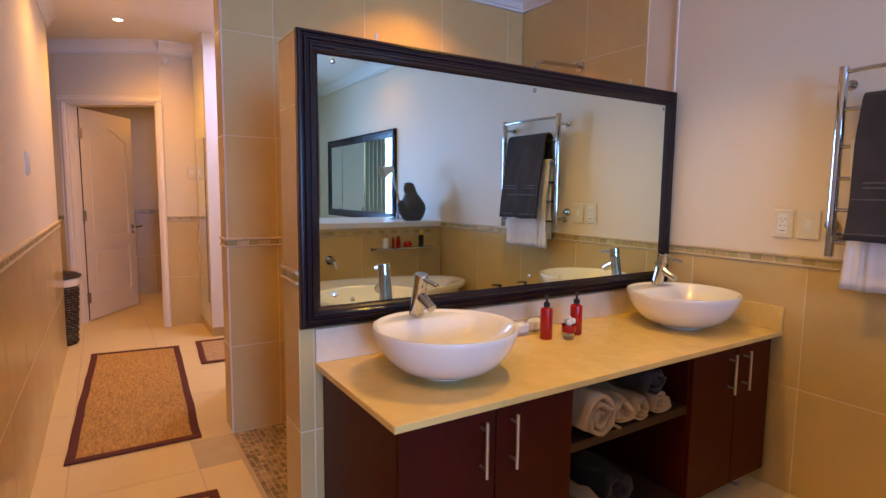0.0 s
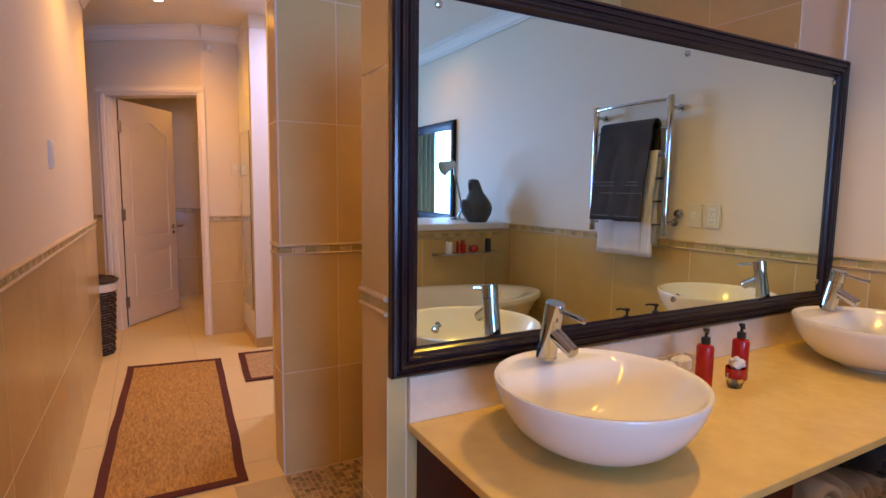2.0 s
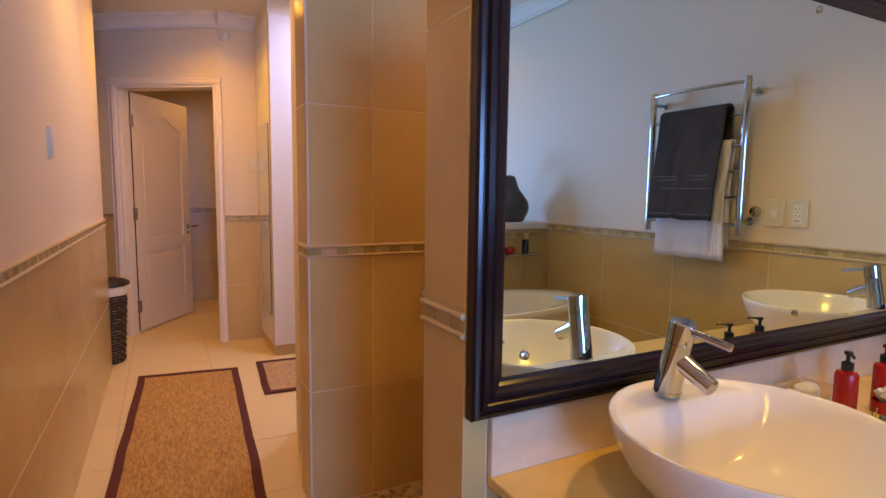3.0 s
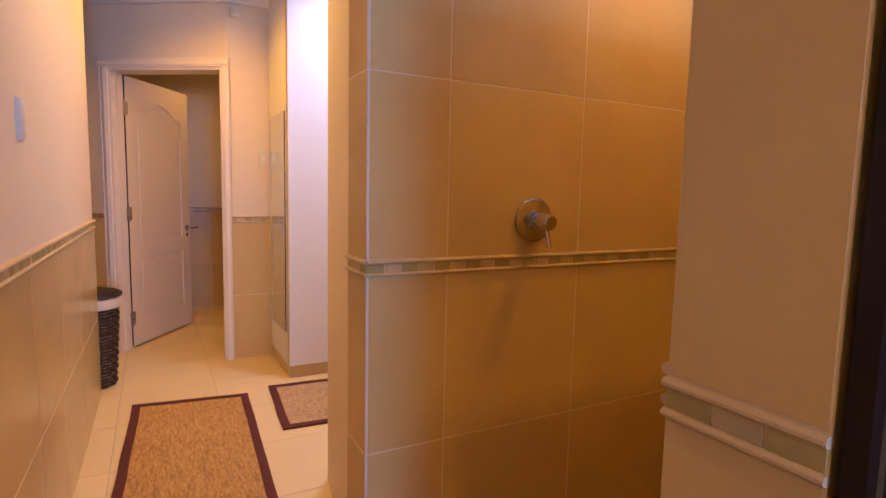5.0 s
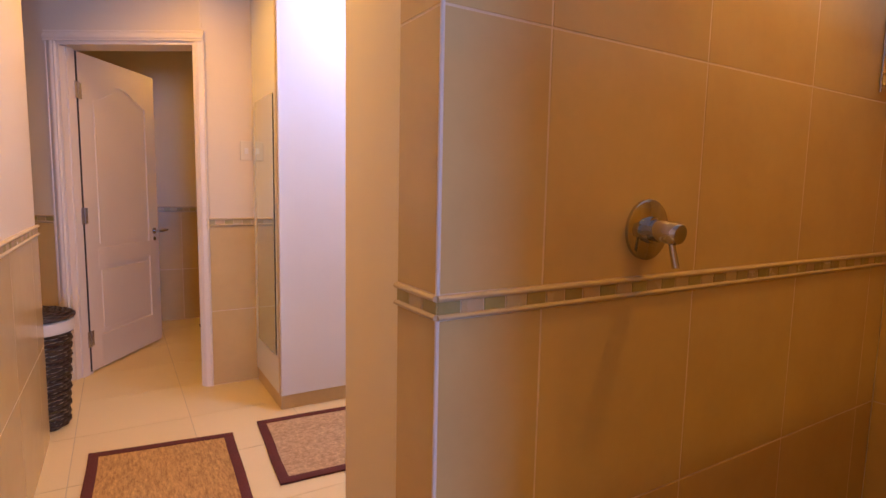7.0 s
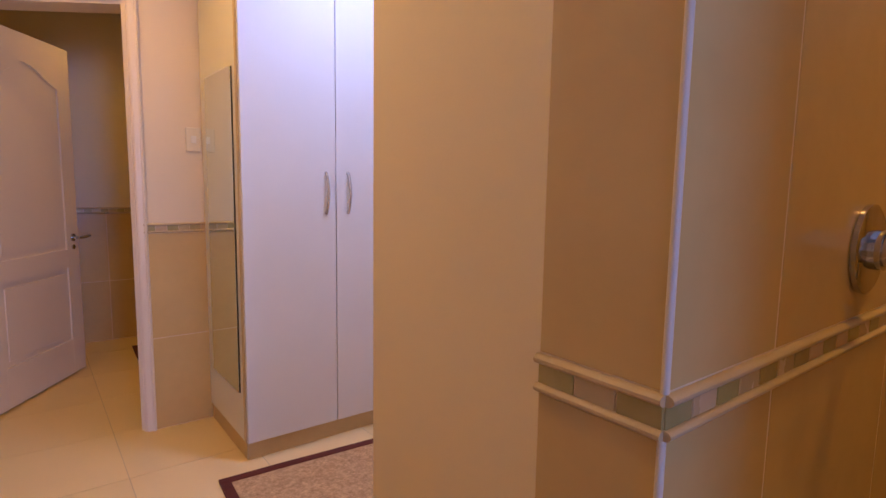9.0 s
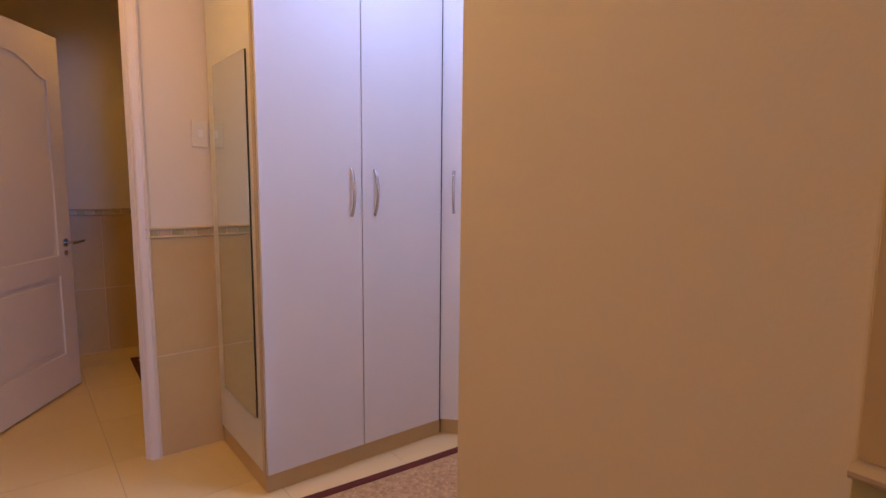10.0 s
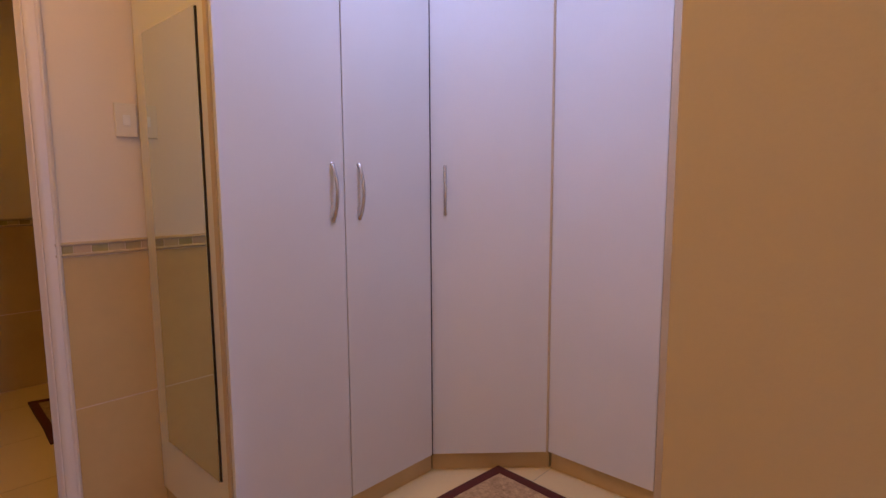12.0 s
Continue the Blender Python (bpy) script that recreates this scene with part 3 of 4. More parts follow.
part("back_board", B((1.5545 - 1.828, 2.1825 - 1.828, 0.2805, 0.289, 0.09, CT - 0.024)), M_CHERRY_IN, sh)


def basin(x, y, label):
    ob = thing("vessel_basin", x, y, CT, label, "basin", group="vessel basins")
    R, H = 0.236, 0.158
    prof = [(0.0, 0.010), (0.078, 0.010), (0.083, 0.0), (0.089, 0.0), (0.091, 0.011)]
    top = radians(77)
    for k in range(1, 15):
        a = top * k / 14
        prof.append((0.091 + (R - 0.091) * math.sin(a) / math.sin(top), 0.011 + (H - 0.014) * (1 - math.cos(a)) / (1 - math.cos(top))))
    bm = bmesh.new()
    seg = 72
    rings = []
    for r, z in prof:
        rings.append([(r * math.cos(2 * math.pi * k / seg), r * math.sin(2 * math.pi * k / seg), z) for k in range(seg)] if r > 0 else [(0, 0, z)])
    for rr in (R - 0.002, R - 0.007):
        rings.append([(rr * math.cos(2 * math.pi * k / seg), rr * math.sin(2 * math.pi * k / seg), H) for k in range(seg)])
    # inside: a round bowl that runs softly into the tap shelf at the back
    R2 = R - 0.011
    for q in range(22):
        rr = R2 * (1 - (q / 22) ** 1.15)
        ring = []
        for k in range(seg):
            px, py = rr * math.cos(2 * math.pi * k / seg), rr * math.sin(2 * math.pi * k / seg)
            zb = 0.024 + (H - 0.027) * (rr / R2) ** 3.0
            zd = H - 0.007 - 0.05 * max(0.19 - py, 0)
            t_ = min(max((py - 0.088) / 0.050, 0), 1)
            t_ = t_ * t_ * (3 - 2 * t_)
            ring.append((px, py, zb + (max(zb, zd) - zb) * t_))
        rings.append(ring)
    rings.append([(0, 0, 0.024)])
    vr = [[bm.verts.new(p) for p in ring] for ring in rings]
    for A, Bq in zip(vr, vr[1:]):
        for k in range(seg):
            q = [A[k % len(A)], A[(k + 1) % len(A)], Bq[(k + 1) % len(Bq)], Bq[k % len(Bq)]]
            q = [v for i, v in enumerate(q) if v not in q[:i]]
            if len(q) > 2:
                bm.faces.new(q)
    part("bowl", bm, M_PORC, ob, smooth=True, angle=50)
    bm = bmesh.new()
    lathe(bm, [(0, 0.034), (0.012, 0.034), (0.02, 0.031), (0.022, 0.0275), (0, 0.0275)], 24, 0, -0.01)
    part("drain", bm, M_CHROME, ob, "chrome waste plug", smooth=True)
    bm = bmesh.new()
    tube(bm, [(0.0, -0.197, 0.106), (0.0, -0.184, 0.100)], 0.011, 20)
    part("overflow_ring", bm, M_CHROME, ob, smooth=True)
    return ob


def tap(x, y, z, label):
    ob = thing("basin_mixer_tap", x, y, z, label, "tap", rz=6, group="basin mixer taps")
    bm = bmesh.new()
    lean = 0.030
    tube(bm, [(0, 0, 0), (0, 0, 0.005), (0, 0, 0.0055), (0, -lean * 0.62, 0.104)], [0.0268, 0.0268, 0.0258, 0.0235], 32)
    part("body", bm, M_CHROME, ob, smooth=True)
    bm = bmesh.new()
    tube(bm, [(0, -lean * 0.63, 0.1045), (0, -lean * 0.64, 0.1055), (0, -lean * 0.85, 0.143), (0, -lean * 0.87, 0.146)], [0.0225, 0.0245, 0.0245, 0.022], 32)
    cap = part("cap", bm, M_CHROME, ob, smooth=True)
    bm = bmesh.new()
    tube(bm, [(0, -0.035, 0.131), (0.0, -0.118, 0.117), (0.0, -0.119, 0.1168)], [0.0075, 0.0072, 0.005], 16)
    part("lever", bm, M_CHROME, ob, smooth=True)
    bm = bmesh.new()
    tube(bm, [(0, -0.008, 0.078), (0, -0.088, 0.036), (0, -0.091, 0.0345)], [0.0185, 0.0165, 0.0125], 24)
    part("spout", bm, M_CHROME, ob, smooth=True)
    return ob


for bx, tx in ((1.240, 1.228), (2.492, 2.545)):
    basin(bx, 1.503, "round white porcelain vessel basin on the marble top")
    tap(tx, 1.672, CT + 0.1585, "slanted chrome mixer tap on the basin's rim")


def pump_bottle(x, y, label):
    ob = thing("pump_bottle", x, y, CT, label, "bottle", group="red pump bottles")
    bm = bmesh.new()
    lathe(bm, [(0, 0), (0.0225, 0), (0.0245, 0.003), (0.0245, 0.118), (0.022, 0.124), (0.011, 0.127), (0.011, 0.131), (0, 0.131)], 28)
    part("body", bm, M_RED, ob, smooth=True)
    bm = bmesh.new()
    lathe(bm, [(0, 0.131), (0.013, 0.131), (0.013, 0.148), (0.007, 0.150), (0.0045, 0.152), (0.0045, 0.166), (0.009, 0.167), (0.009, 0.175), (0, 0.176)], 20)
    tube(bm, [(0, 0, 0.171), (-0.02, -0.018, 0.172), (-0.026, -0.024, 0.168)], 0.0035, 8)
    part("pump", bm, M_BLACKP, ob, "black pump head", smooth=True)
    bm = bmesh.new()
    for k in range(3):
        box(bm, -0.006, 0.006, -0.0252, -0.0246, 0.03 + 0.012 * k, 0.0315 + 0.012 * k)
    part("print", bm, M_ORANGE, ob)
    return ob


pump_bottle(1.808, 1.64, "slim red pump bottle with black pump")
pump_bottle(1.965, 1.63, "slim red pump bottle with black pump beside the swab jar")
jar = thing("cotton_swab_jar", 1.884, 1.59, CT, "small glass cup with a red band, full of cotton swabs", "jar")
bm = bmesh.new()
lathe(bm, [(0, 0), (0.019, 0), (0.024, 0.02), (0.026, 0.06), (0.0245, 0.06), (0.0225, 0.02), (0.017, 0.006), (0, 0.006)], 28)
tube(bm, [(-0.024, 0, 0.05), (-0.036, 0, 0.048), (-0.04, 0, 0.034), (-0.034, 0, 0.022), (-0.022, 0, 0.018)], 0.0025, 8)
part("cup", bm, M_GLASS, jar, smooth=True)
bm = bmesh.new()
lathe(bm, [(0.0268, 0.03), (0.0275, 0.034), (0.0282, 0.058), (0.0278, 0.060), (0.0272, 0.058), (0.0262, 0.034), (0.0268, 0.03)], 28)
part("band", bm, M_RED, jar, smooth=True)
rnd = random.Random(3)
for k in range(14):
    a_, r_ = rnd.uniform(0, 6.28), rnd.uniform(0.002, 0.015)
    x_, y_ = r_ * math.cos(a_), r_ * math.sin(a_)
    bm = bmesh.new()
    tube(bm, [(x_ * 0.7, y_ * 0.7, 0.008), (x_ * 1.15, y_ * 1.15, 0.066)], 0.0012, 6)
    tube(bm, [(x_ * 1.13, y_ * 1.13, 0.064), (x_ * 1.17, y_ * 1.17, 0.070), (x_ * 1.22, y_ * 1.22, 0.078)], [0.002, 0.0032, 0.0018], 8)
    part("cotton_swab", bm, M_WHITEP, jar, smooth=True)
for x_, y_, z_, r_ in ((-0.012, -0.008, 0.070, 0.012), (0.010, -0.010, 0.072, 0.013), (0.0, 0.010, 0.074, 0.014), (0.0, -0.002, 0.082, 0.011), (0.016, 0.004, 0.068, 0.010)):
    bm = bmesh.new()
    bmesh.ops.create_icosphere(bm, subdivisions=2, radius=r_, matrix=Matrix.Translation((x_, y_, z_)))
    for v in bm.verts:
        v.co += Vector((v.co.x - x_, v.co.y - y_, v.co.z - z_)) * 0.5 * noise.noise(v.co * 90)
    part("cotton_wad", bm, M_TERRY, jar, "white cotton wad", smooth=True)
soap = thing("soap_dish", 1.80, 1.745, CT, "clear glass dish with wrapped white soap", "dish")
bm = bmesh.new()
box(bm, -0.10, 0.10, -0.035, 0.035, 0, 0.006, 0.002)
box(bm, -0.10, -0.094, -0.035, 0.035, 0.0062, 0.055, 0.001)
box(bm, 0.094, 0.10, -0.035, 0.035, 0.0062, 0.055, 0.001)
box(bm, -0.0935, 0.0935, 0.029, 0.035, 0.0062, 0.055, 0.001)
part("tray", bm, M_CLEARP, soap)
part("soap_bar", B((-0.07, -0.005, -0.028, 0.02, 0.0065, 0.050), bevel=0.010), M_WHITEP, soap, "white wrapped soap bar", smooth=True)
part("soap_bar", B((0.01, 0.075, -0.022, 0.022, 0.0065, 0.056), bevel=0.010), M_WHITEP, soap, "white wrapped soap bar", smooth=True)


# ---- framed mirrors ----
def framed_mirror(name, m, w, h, fw, label):
    """Mirror in the x-z plane of m facing -y, centred."""
    ob = new(name)
    ob.matrix_world = m
    tagged(ob, label=label, category="mirror")
    prof = [(0.0, 0.0), (0.0, 0.020), (0.004, 0.026), (0.010, 0.028), (0.013, 0.023), (0.017, 0.023), (0.021, 0.030), (0.027, 0.030), (0.031, 0.024), (0.035, 0.024), (0.039, 0.029), (0.045, 0.028), (0.049, 0.021), (0.055, 0.020), (0.060, 0.014), (0.0655, 0.012), (0.068, 0.008), (0.068, 0.0)]
    k = fw / 0.068
    prof = [(a * k, b) for a, b in prof]
    cor = [(-w / 2, -h / 2, 1, 1), (w / 2, -h / 2, -1, 1), (w / 2, h / 2, -1, -1), (-w / 2, h / 2, 1, -1)]
    for i in range(4):
        bm = bmesh.new()
        A, C = cor[i], cor[(i + 1) % 4]
        ra = [bm.verts.new((A[0] + A[2] * d, -t, A[1] + A[3] * d)) for d, t in prof]
        rb = [bm.verts.new((C[0] + C[2] * d, -t, C[1] + C[3] * d)) for d, t in prof]
        n_ = len(prof)
        for j in range(n_):
            bm.faces.new((ra[j], ra[(j + 1) % n_], rb[(j + 1) % n_], rb[j]))
        bm.faces.new(ra)
        bm.faces.new(rb[::-1])
        part("frame", bm, M_BLACKW, ob)
    e = fw - 0.002
    part("glass", B((-w / 2 + e, w / 2 - e, -0.010, -0.004, -h / 2 + e, h / 2 - e)), M_MIRROR, ob)
    for sx, sz in ((-0.437, 0.41), (0.018, 0.41), (0.459, 0.41), (-0.437, -0.39), (0.018, -0.39), (0.459, -0.39)):
        bm = bmesh.new()
        x_, z_ = sx * w, sz * h
        tube(bm, [(x_, -0.0098, z_), (x_, -0.014, z_), (x_, -0.016, z_)], [0.009, 0.009, 0.005], 14)
        part("screw_cap", bm, M_CHROME, ob, "small chrome mirror fixing", smooth=True)
    return ob


framed_mirror("wall_mirror", pose(1.814, YP0 - 0.0095, 1.318), 1.92, 0.965, 0.072, "wide mirror in a ridged black frame above the basins")
framed_mirror("wall_mirror", pose(XR + 0.004, -2.21, 1.45, 0, 0, -90), 1.85, 0.92, 0.085, "wide black-framed mirror over the tub platform")
for x_ in (1.141, 2.453):
    bm = bmesh.new()
    box(bm, x_ - 0.004, x_ + 0.004, YP0 - 0.004, YP0 - 0.001, PT + 0.0005, PT + 0.032)
    tagged(part("mirror_bracket", bm, M_SATIN), label="small steel hanging bracket above the mirror", category="bracket", group="mirror brackets")


# ---- rugs ----
def rug(pts, label, mat, name="rug", z=0.002):
    """A woven mat with a stitched border; corners in order, slightly uneven edges."""
    c = [Vector(p) for p in pts]
    cen = sum(c, Vector((0, 0))) / 4
    ob = thing(name, cen.x, cen.y, 0, label, "rug", group="floor mats")
    L, W = (c[1] - c[0]).length, (c[2] - c[1]).length
    nx, ny = max(int(L / 0.05), 4), max(int(W / 0.05), 4)

    def P(a, b):
        top = c[0].lerp(c[1], a)
        bot = c[3].lerp(c[2], a)
        p = top.lerp(bot, b) - cen
        w = noise.noise(Vector((p.x * 3 + cen.x * 9, p.y * 3, cen.y))) * 0.008
        return p + Vector((w, noise.noise(Vector((p.y * 4, p.x * 3, 5 + cen.x))) * 0.006))
    ba, bb = 0.042 / L, 0.042 / W

    def sheet(a0, a1, b0, b1, na, nb, h, z0):
        bm = bmesh.new()
        g = [[None] * (nb + 1) for _ in range(na + 1)]
        for i in range(na + 1):
            for j in range(nb + 1):
                q = P(a0 + (a1 - a0) * i / na, b0 + (b1 - b0) * j / nb)
                edge = i in (0, na) or j in (0, nb)
                g[i][j] = bm.verts.new((q.x, q.y, z0 + h - (0.003 if edge else 0) + noise.noise(Vector((q.x * 5, q.y * 5, 0))) * 0.001))
        for i in range(na):
            for j in range(nb):
                bm.faces.new((g[i][j], g[i + 1][j], g[i + 1][j + 1], g[i][j + 1]))
        r = bmesh.ops.extrude_face_region(bm, geom=bm.faces[:])
        for v in r["geom"]:
            if isinstance(v, bmesh.types.BMVert):
                v.co.z = z0
        return bm
    part("mat", sheet(ba * 0.8, 1 - ba * 0.8, bb * 0.8, 1 - bb * 0.8, nx, ny, 0.009, z), mat, ob, smooth=True)
    for q in ((0, 1, 0, bb, nx * 2, 2), (0, 1, 1 - bb, 1, nx * 2, 2), (0, ba, bb, 1 - bb, 2, ny * 2), (1 - ba, 1, bb, 1 - bb, 2, ny * 2)):
        part("border", sheet(*q, 0.012, z), M_BORDER, ob, smooth=True)
    return ob


rug([(0.197, 4.985), (0.803, 4.91), (0.705, 3.02), (0.108, 3.025)], "long sisal mat with maroon border on the passage floor", M_SISAL)
rug([(0.938, 4.985), (2.183, 4.892), (2.14, 4.24), (0.888, 4.31)], "beige pile mat with maroon border before the wardrobes", M_CARPET)
rug([(0.09, 2.50), (0.685, 2.445), (0.60, 0.60), (0.01, 0.62)], "sisal mat with maroon border beside the basins", M_SISAL)
rug([(0.935, 7.30), (1.32, 7.20), (1.28, 6.50), (0.91, 6.60)], "dark bordered mat in the small room", M_CARPET)

# ---- laundry basket ----
bk = thing("laundry_basket", -0.035, 5.47, 0, "dark wicker laundry basket with cream linen lining and lid", "basket")
for k in range(23):
    z_ = 0.012 + k * 0.0215
    bm = bmesh.new()
    pts_ = []
    r0 = 0.125 + 0.028 * (z_ / 0.5)
    for q in range(49):
        a_ = 2 * math.pi * q / 48
        rr = r0 + 0.005 * math.sin(a_ * 12 + (k % 2) * math.pi) + 0.002 * math.sin(k * 1.7)
        pts_.append((rr * math.cos(a_), rr * math.sin(a_), z_))
    tube(bm, pts_, 0.0115, 6, cap=False)
    part("weave_strand", bm, M_WICKER, bk, smooth=True)
bm = bmesh.new()
lathe(bm, [(0, 0.004), (0.128, 0.004), (0.155, 0.5), (0.0, 0.5)], 32)
part("lining", bm, M_LINEN, bk, smooth=True)
bm = bmesh.new()
lathe(bm, [(0.158, 0.50), (0.172, 0.495), (0.176, 0.52), (0.174, 0.55), (0.165, 0.558), (0.15, 0.556), (0.15, 0.502), (0.158, 0.50)], 40)
part("linen_cuff", bm, M_LINEN, bk, smooth=True)
for k in range(8):
    bm = bmesh.new()
    rr = 0.172 - k * 0.021
    tube(bm, [(rr * math.cos(2 * math.pi * q / 40), rr * math.sin(2 * math.pi * q / 40), 0.572 + 0.010 * k ** 0.6 + 0.003 * math.sin(q * 2.2 + k)) for q in range(41)], 0.0115, 6, cap=False)
    part("lid_strand", bm, M_WICKER, bk, smooth=True)
bm = bmesh.new()
lathe(bm, [(0, 0.56), (0.165, 0.56), (0.16, 0.572), (0.02, 0.60), (0, 0.60)], 32)
part("lid_core", bm, M_WICKER, bk, smooth=True)

# ---- towel rail ----
tr = thing("heated_towel_rail", XR, 0.77, 1.06, "polished chrome ladder towel rail", "towel rail")
Y1, Y2, TX = 0.265, -0.255, -0.078
for yy in (Y1, Y2):
    bm = bmesh.new()
    tube(bm, [(TX, yy, 0), (TX, yy, 0.72)], 0.016, 20)
    part("upright", bm, M_CHROME, tr, smooth=True)
    for zz in (0.07, 0.66):
        bm = bmesh.new()
        tube(bm, [(TX, yy, zz), (-0.006, yy, zz)], 0.009, 14)
        tube(bm, [(-0.006, yy, zz), (-0.001, yy, zz)], 0.02, 20)
        part("wall_bracket", bm, M_CHROME, tr, smooth=True)
for k, zz in enumerate((0.055, 0.18, 0.30, 0.42, 0.56, 0.70)):
    bm = bmesh.new()
    tube(bm, [(TX - (0.03 * math.sin(math.pi * q / 12) if k in (5,) else 0.0), Y2 + (Y1 - Y2) * q / 12, zz) for q in range(13)], 0.008, 14)
    part("rung", bm, M_CHROME, tr, smooth=True)
bm = bmesh.new()
lathe(bm, [(0, 0.0), (0.026, 0.0), (0.026, 0.010), (0.020, 0.020), (0.009, 0.022), (0.009, 0.034), (0, 0.034)], 24)
bm.transform(pose(-0.001, 0.292, 0.118, 0, -90, 0))
part("power_cover", bm, M_CHROME, tr, smooth=True)


def hung_towel(name, y0, y1, ztop, zf, zb, mat, label, off, waves, slant=0.0, thick=0.012, pleats=False, lean=0.0):
    """A towel folded over a rung; x leans out from the wall."""
    ob = thing(name, XR + TX, (y0 + y1) / 2, ztop, label, "towel")
    bm = bmesh.new()
    nu, w = 64, y1 - y0
    path = []
    for k in range(16):
        path.append((-off, -(ztop - zf) * (1 - k / 16)))
    for k in range(7):
        a_ = math.pi * k / 6
        path.append((-off * math.cos(a_), off * math.sin(a_)))
    for k in range(1, 13):
        path.append((off * 0.8, -(ztop - zb) * k / 12))
    g = []
    for i in range(nu + 1):
        v_ = i / nu
        row = []
        for k, (dx, dz) in enumerate(path):
            drop = -dz
            yy = (v_ - 0.5) * w * (1 + slant * max(drop, 0)) 
            rip = 0.006 * math.sin(v_ * waves + drop * 3) * min(max(drop, 0) * 6, 1)
            if pleats:
                k2 = min(max((v_ - 0.62) * 5, 0), 1) * min(max(drop, 0) * 5, 1)
                rip += k2 * (0.004 + 0.004 * math.sin(v_ * 44 + drop * 7))
                yy -= k2 * 0.10 * (v_ - 0.62) * w * 2
            rip += 0.004 * noise.noise(Vector((v_ * 5, drop * 6, waves)))
            sg = -1 if dx < 0 else 1
            row.append(bm.verts.new((dx + sg * abs(rip) - (lean * drop if dx < 0 and drop > 0 else 0), yy + 0.01 * noise.noise(Vector((drop * 4, v_ * 2, 3))), dz + (0.01 * noise.noise(Vector((v_ * 4, 7, waves))) if drop > 0.1 else 0))))
        g.append(row)
    for i in range(nu):
        for k in range(len(path) - 1):
            bm.faces.new((g[i][k], g[i + 1][k], g[i + 1][k + 1], g[i][k + 1]))
    o = part("cloth", bm, mat, ob, smooth=True)
    md = o.modifiers.new("thick", "SOLIDIFY")
    md.thickness, md.offset = thick, 0
    return ob, path, w


dt, pth, w_ = hung_towel("bath_towel", 0.59, 0.955, 1.61 + 0.028, 1.13, 1.16, M_GREY, "charcoal terry bath towel hung over the rail", 0.030, 7, lean=0.11)
bm = bmesh.new()
for zz in (-0.30, -0.318, -0.36, -0.485):
    box(bm, -0.041 + 0.11 * zz, -0.0385 + 0.11 * zz, -w_ / 2 + 0.004, w_ / 2 - 0.004, zz, zz + 0.006, 0.001)
part("woven_stripe", bm, material("grey_stripe", (0.075, 0.07, 0.075), 0.6), dt)
hung_towel("hand_towel", 0.61, 0.985, 1.47 + 0.018, 0.94, 1.0, M_TERRY, "white terry towel hung behind the dark one", 0.017, 5, slant=0.25, thick=0.005, pleats=True)


# ---- plates and fixings ----
def plate(name, m, w, h, label, kind):
    """A wall plate in the x-z plane of m, facing -y."""
    ob = new(name)
    ob.matrix_world = m
    tagged(ob, label=label, category="socket" if kind == "socket" else "switch", group="wall plates")
    part("cover", B((-w / 2, w / 2, -0.009, 0, -h / 2, h / 2), bevel=0.003), M_PLATE, ob)
    if kind == "socket":
        part("insert", B((-0.02, 0.02, -0.012, -0.0095, -0.042, 0.042), bevel=0.001), M_WHITEP, ob)
        bm = bmesh.new()
        for x_, z_ in ((-0.009, 0.02), (0.009, 0.02), (0, 0.008), (-0.009, -0.008), (0.009, -0.008), (-0.008, -0.03), (0.0, -0.03), (0.008, -0.03)):
            box(bm, x_ - 0.0025, x_ + 0.0025, -0.0125, -0.0119, z_ - 0.002, z_ + 0.002)
        part("slot", bm, M_GAP, ob)
    else:
        part("rocker", B((-0.012, 0.012, -0.013, -0.0095, -0.018, 0.018), bevel=0.0012), M_WHITEP, ob)
    return ob


plate("shaver_socket", pose(XR + 0.0075, 1.249, 1.174, 0, 0, -90), 0.084, 0.120, "ivory shaver socket plate above the listello", "socket")
plate("light_switch", pose(XR + 0.0075, 1.147, 1.174, 0, 0, -90), 0.084, 0.120, "ivory light switch plate above the listello", "switch")
plate("light_switch", pose(1.048, YD + 0.0075, 1.456), 0.072, 0.118, "ivory light switch plate beside the mirror", "switch")
bm = bmesh.new()
hk = thing("wall_hook", 0.005, 3.475, 1.415, "oval ivory plastic call-point on the painted wall", "hook")
bm = bmesh.new()
lathe(bm, [(0, -0.062), (0.014, -0.060), (0.021, -0.045), (0.022, 0), (0.021, 0.045), (0.014, 0.060), (0, 0.062)], 24)
bm.transform(Matrix.Diagonal((0.9, 1, 1, 1)))
part("case", bm, M_PLATE, hk, smooth=True)

# ---- downlights and sensor ----
# The fill spots and the far-room lamp get made-up fixtures here too.
for sx, sy in [(q[0], q[1]) for q in SPOTS] + [(1.70, 4.55), (0.95, 6.7)]:
    dl = thing("downlight", sx, sy, CEIL, "small recessed downlight with white trim ring, lit; some added out of view", "downlight", group="ceiling downlights")
    bm = bmesh.new()
    lathe(bm, [(0.030, -0.001), (0.048, -0.001), (0.048, -0.004), (0.043, -0.007), (0.032, -0.006), (0.030, -0.001)], 28)
    part("trim_ring", bm, M_WHITEP, dl, smooth=True)
    bm = bmesh.new()
    lathe(bm, [(0, -0.0035), (0.029, -0.0035), (0.029, -0.001), (0, -0.001)], 24)
    part("lens", bm, M_LED, dl, smooth=True)
pir = thing("motion_detector", 0.86, YD - 0.03, 2.44, "small white alarm sensor near the ceiling", "sensor")
part("case", B((-0.03, 0.03, -0.02, 0.028, -0.04, 0.03), bevel=0.01), M_PLATE, pir, smooth=True)
bm = bmesh.new()
tube(bm, [(0, -0.015, -0.005), (0, -0.035, -0.01)], [0.02, 0.012], 16)
part("lens", bm, M_WHITEP, pir, smooth=True)

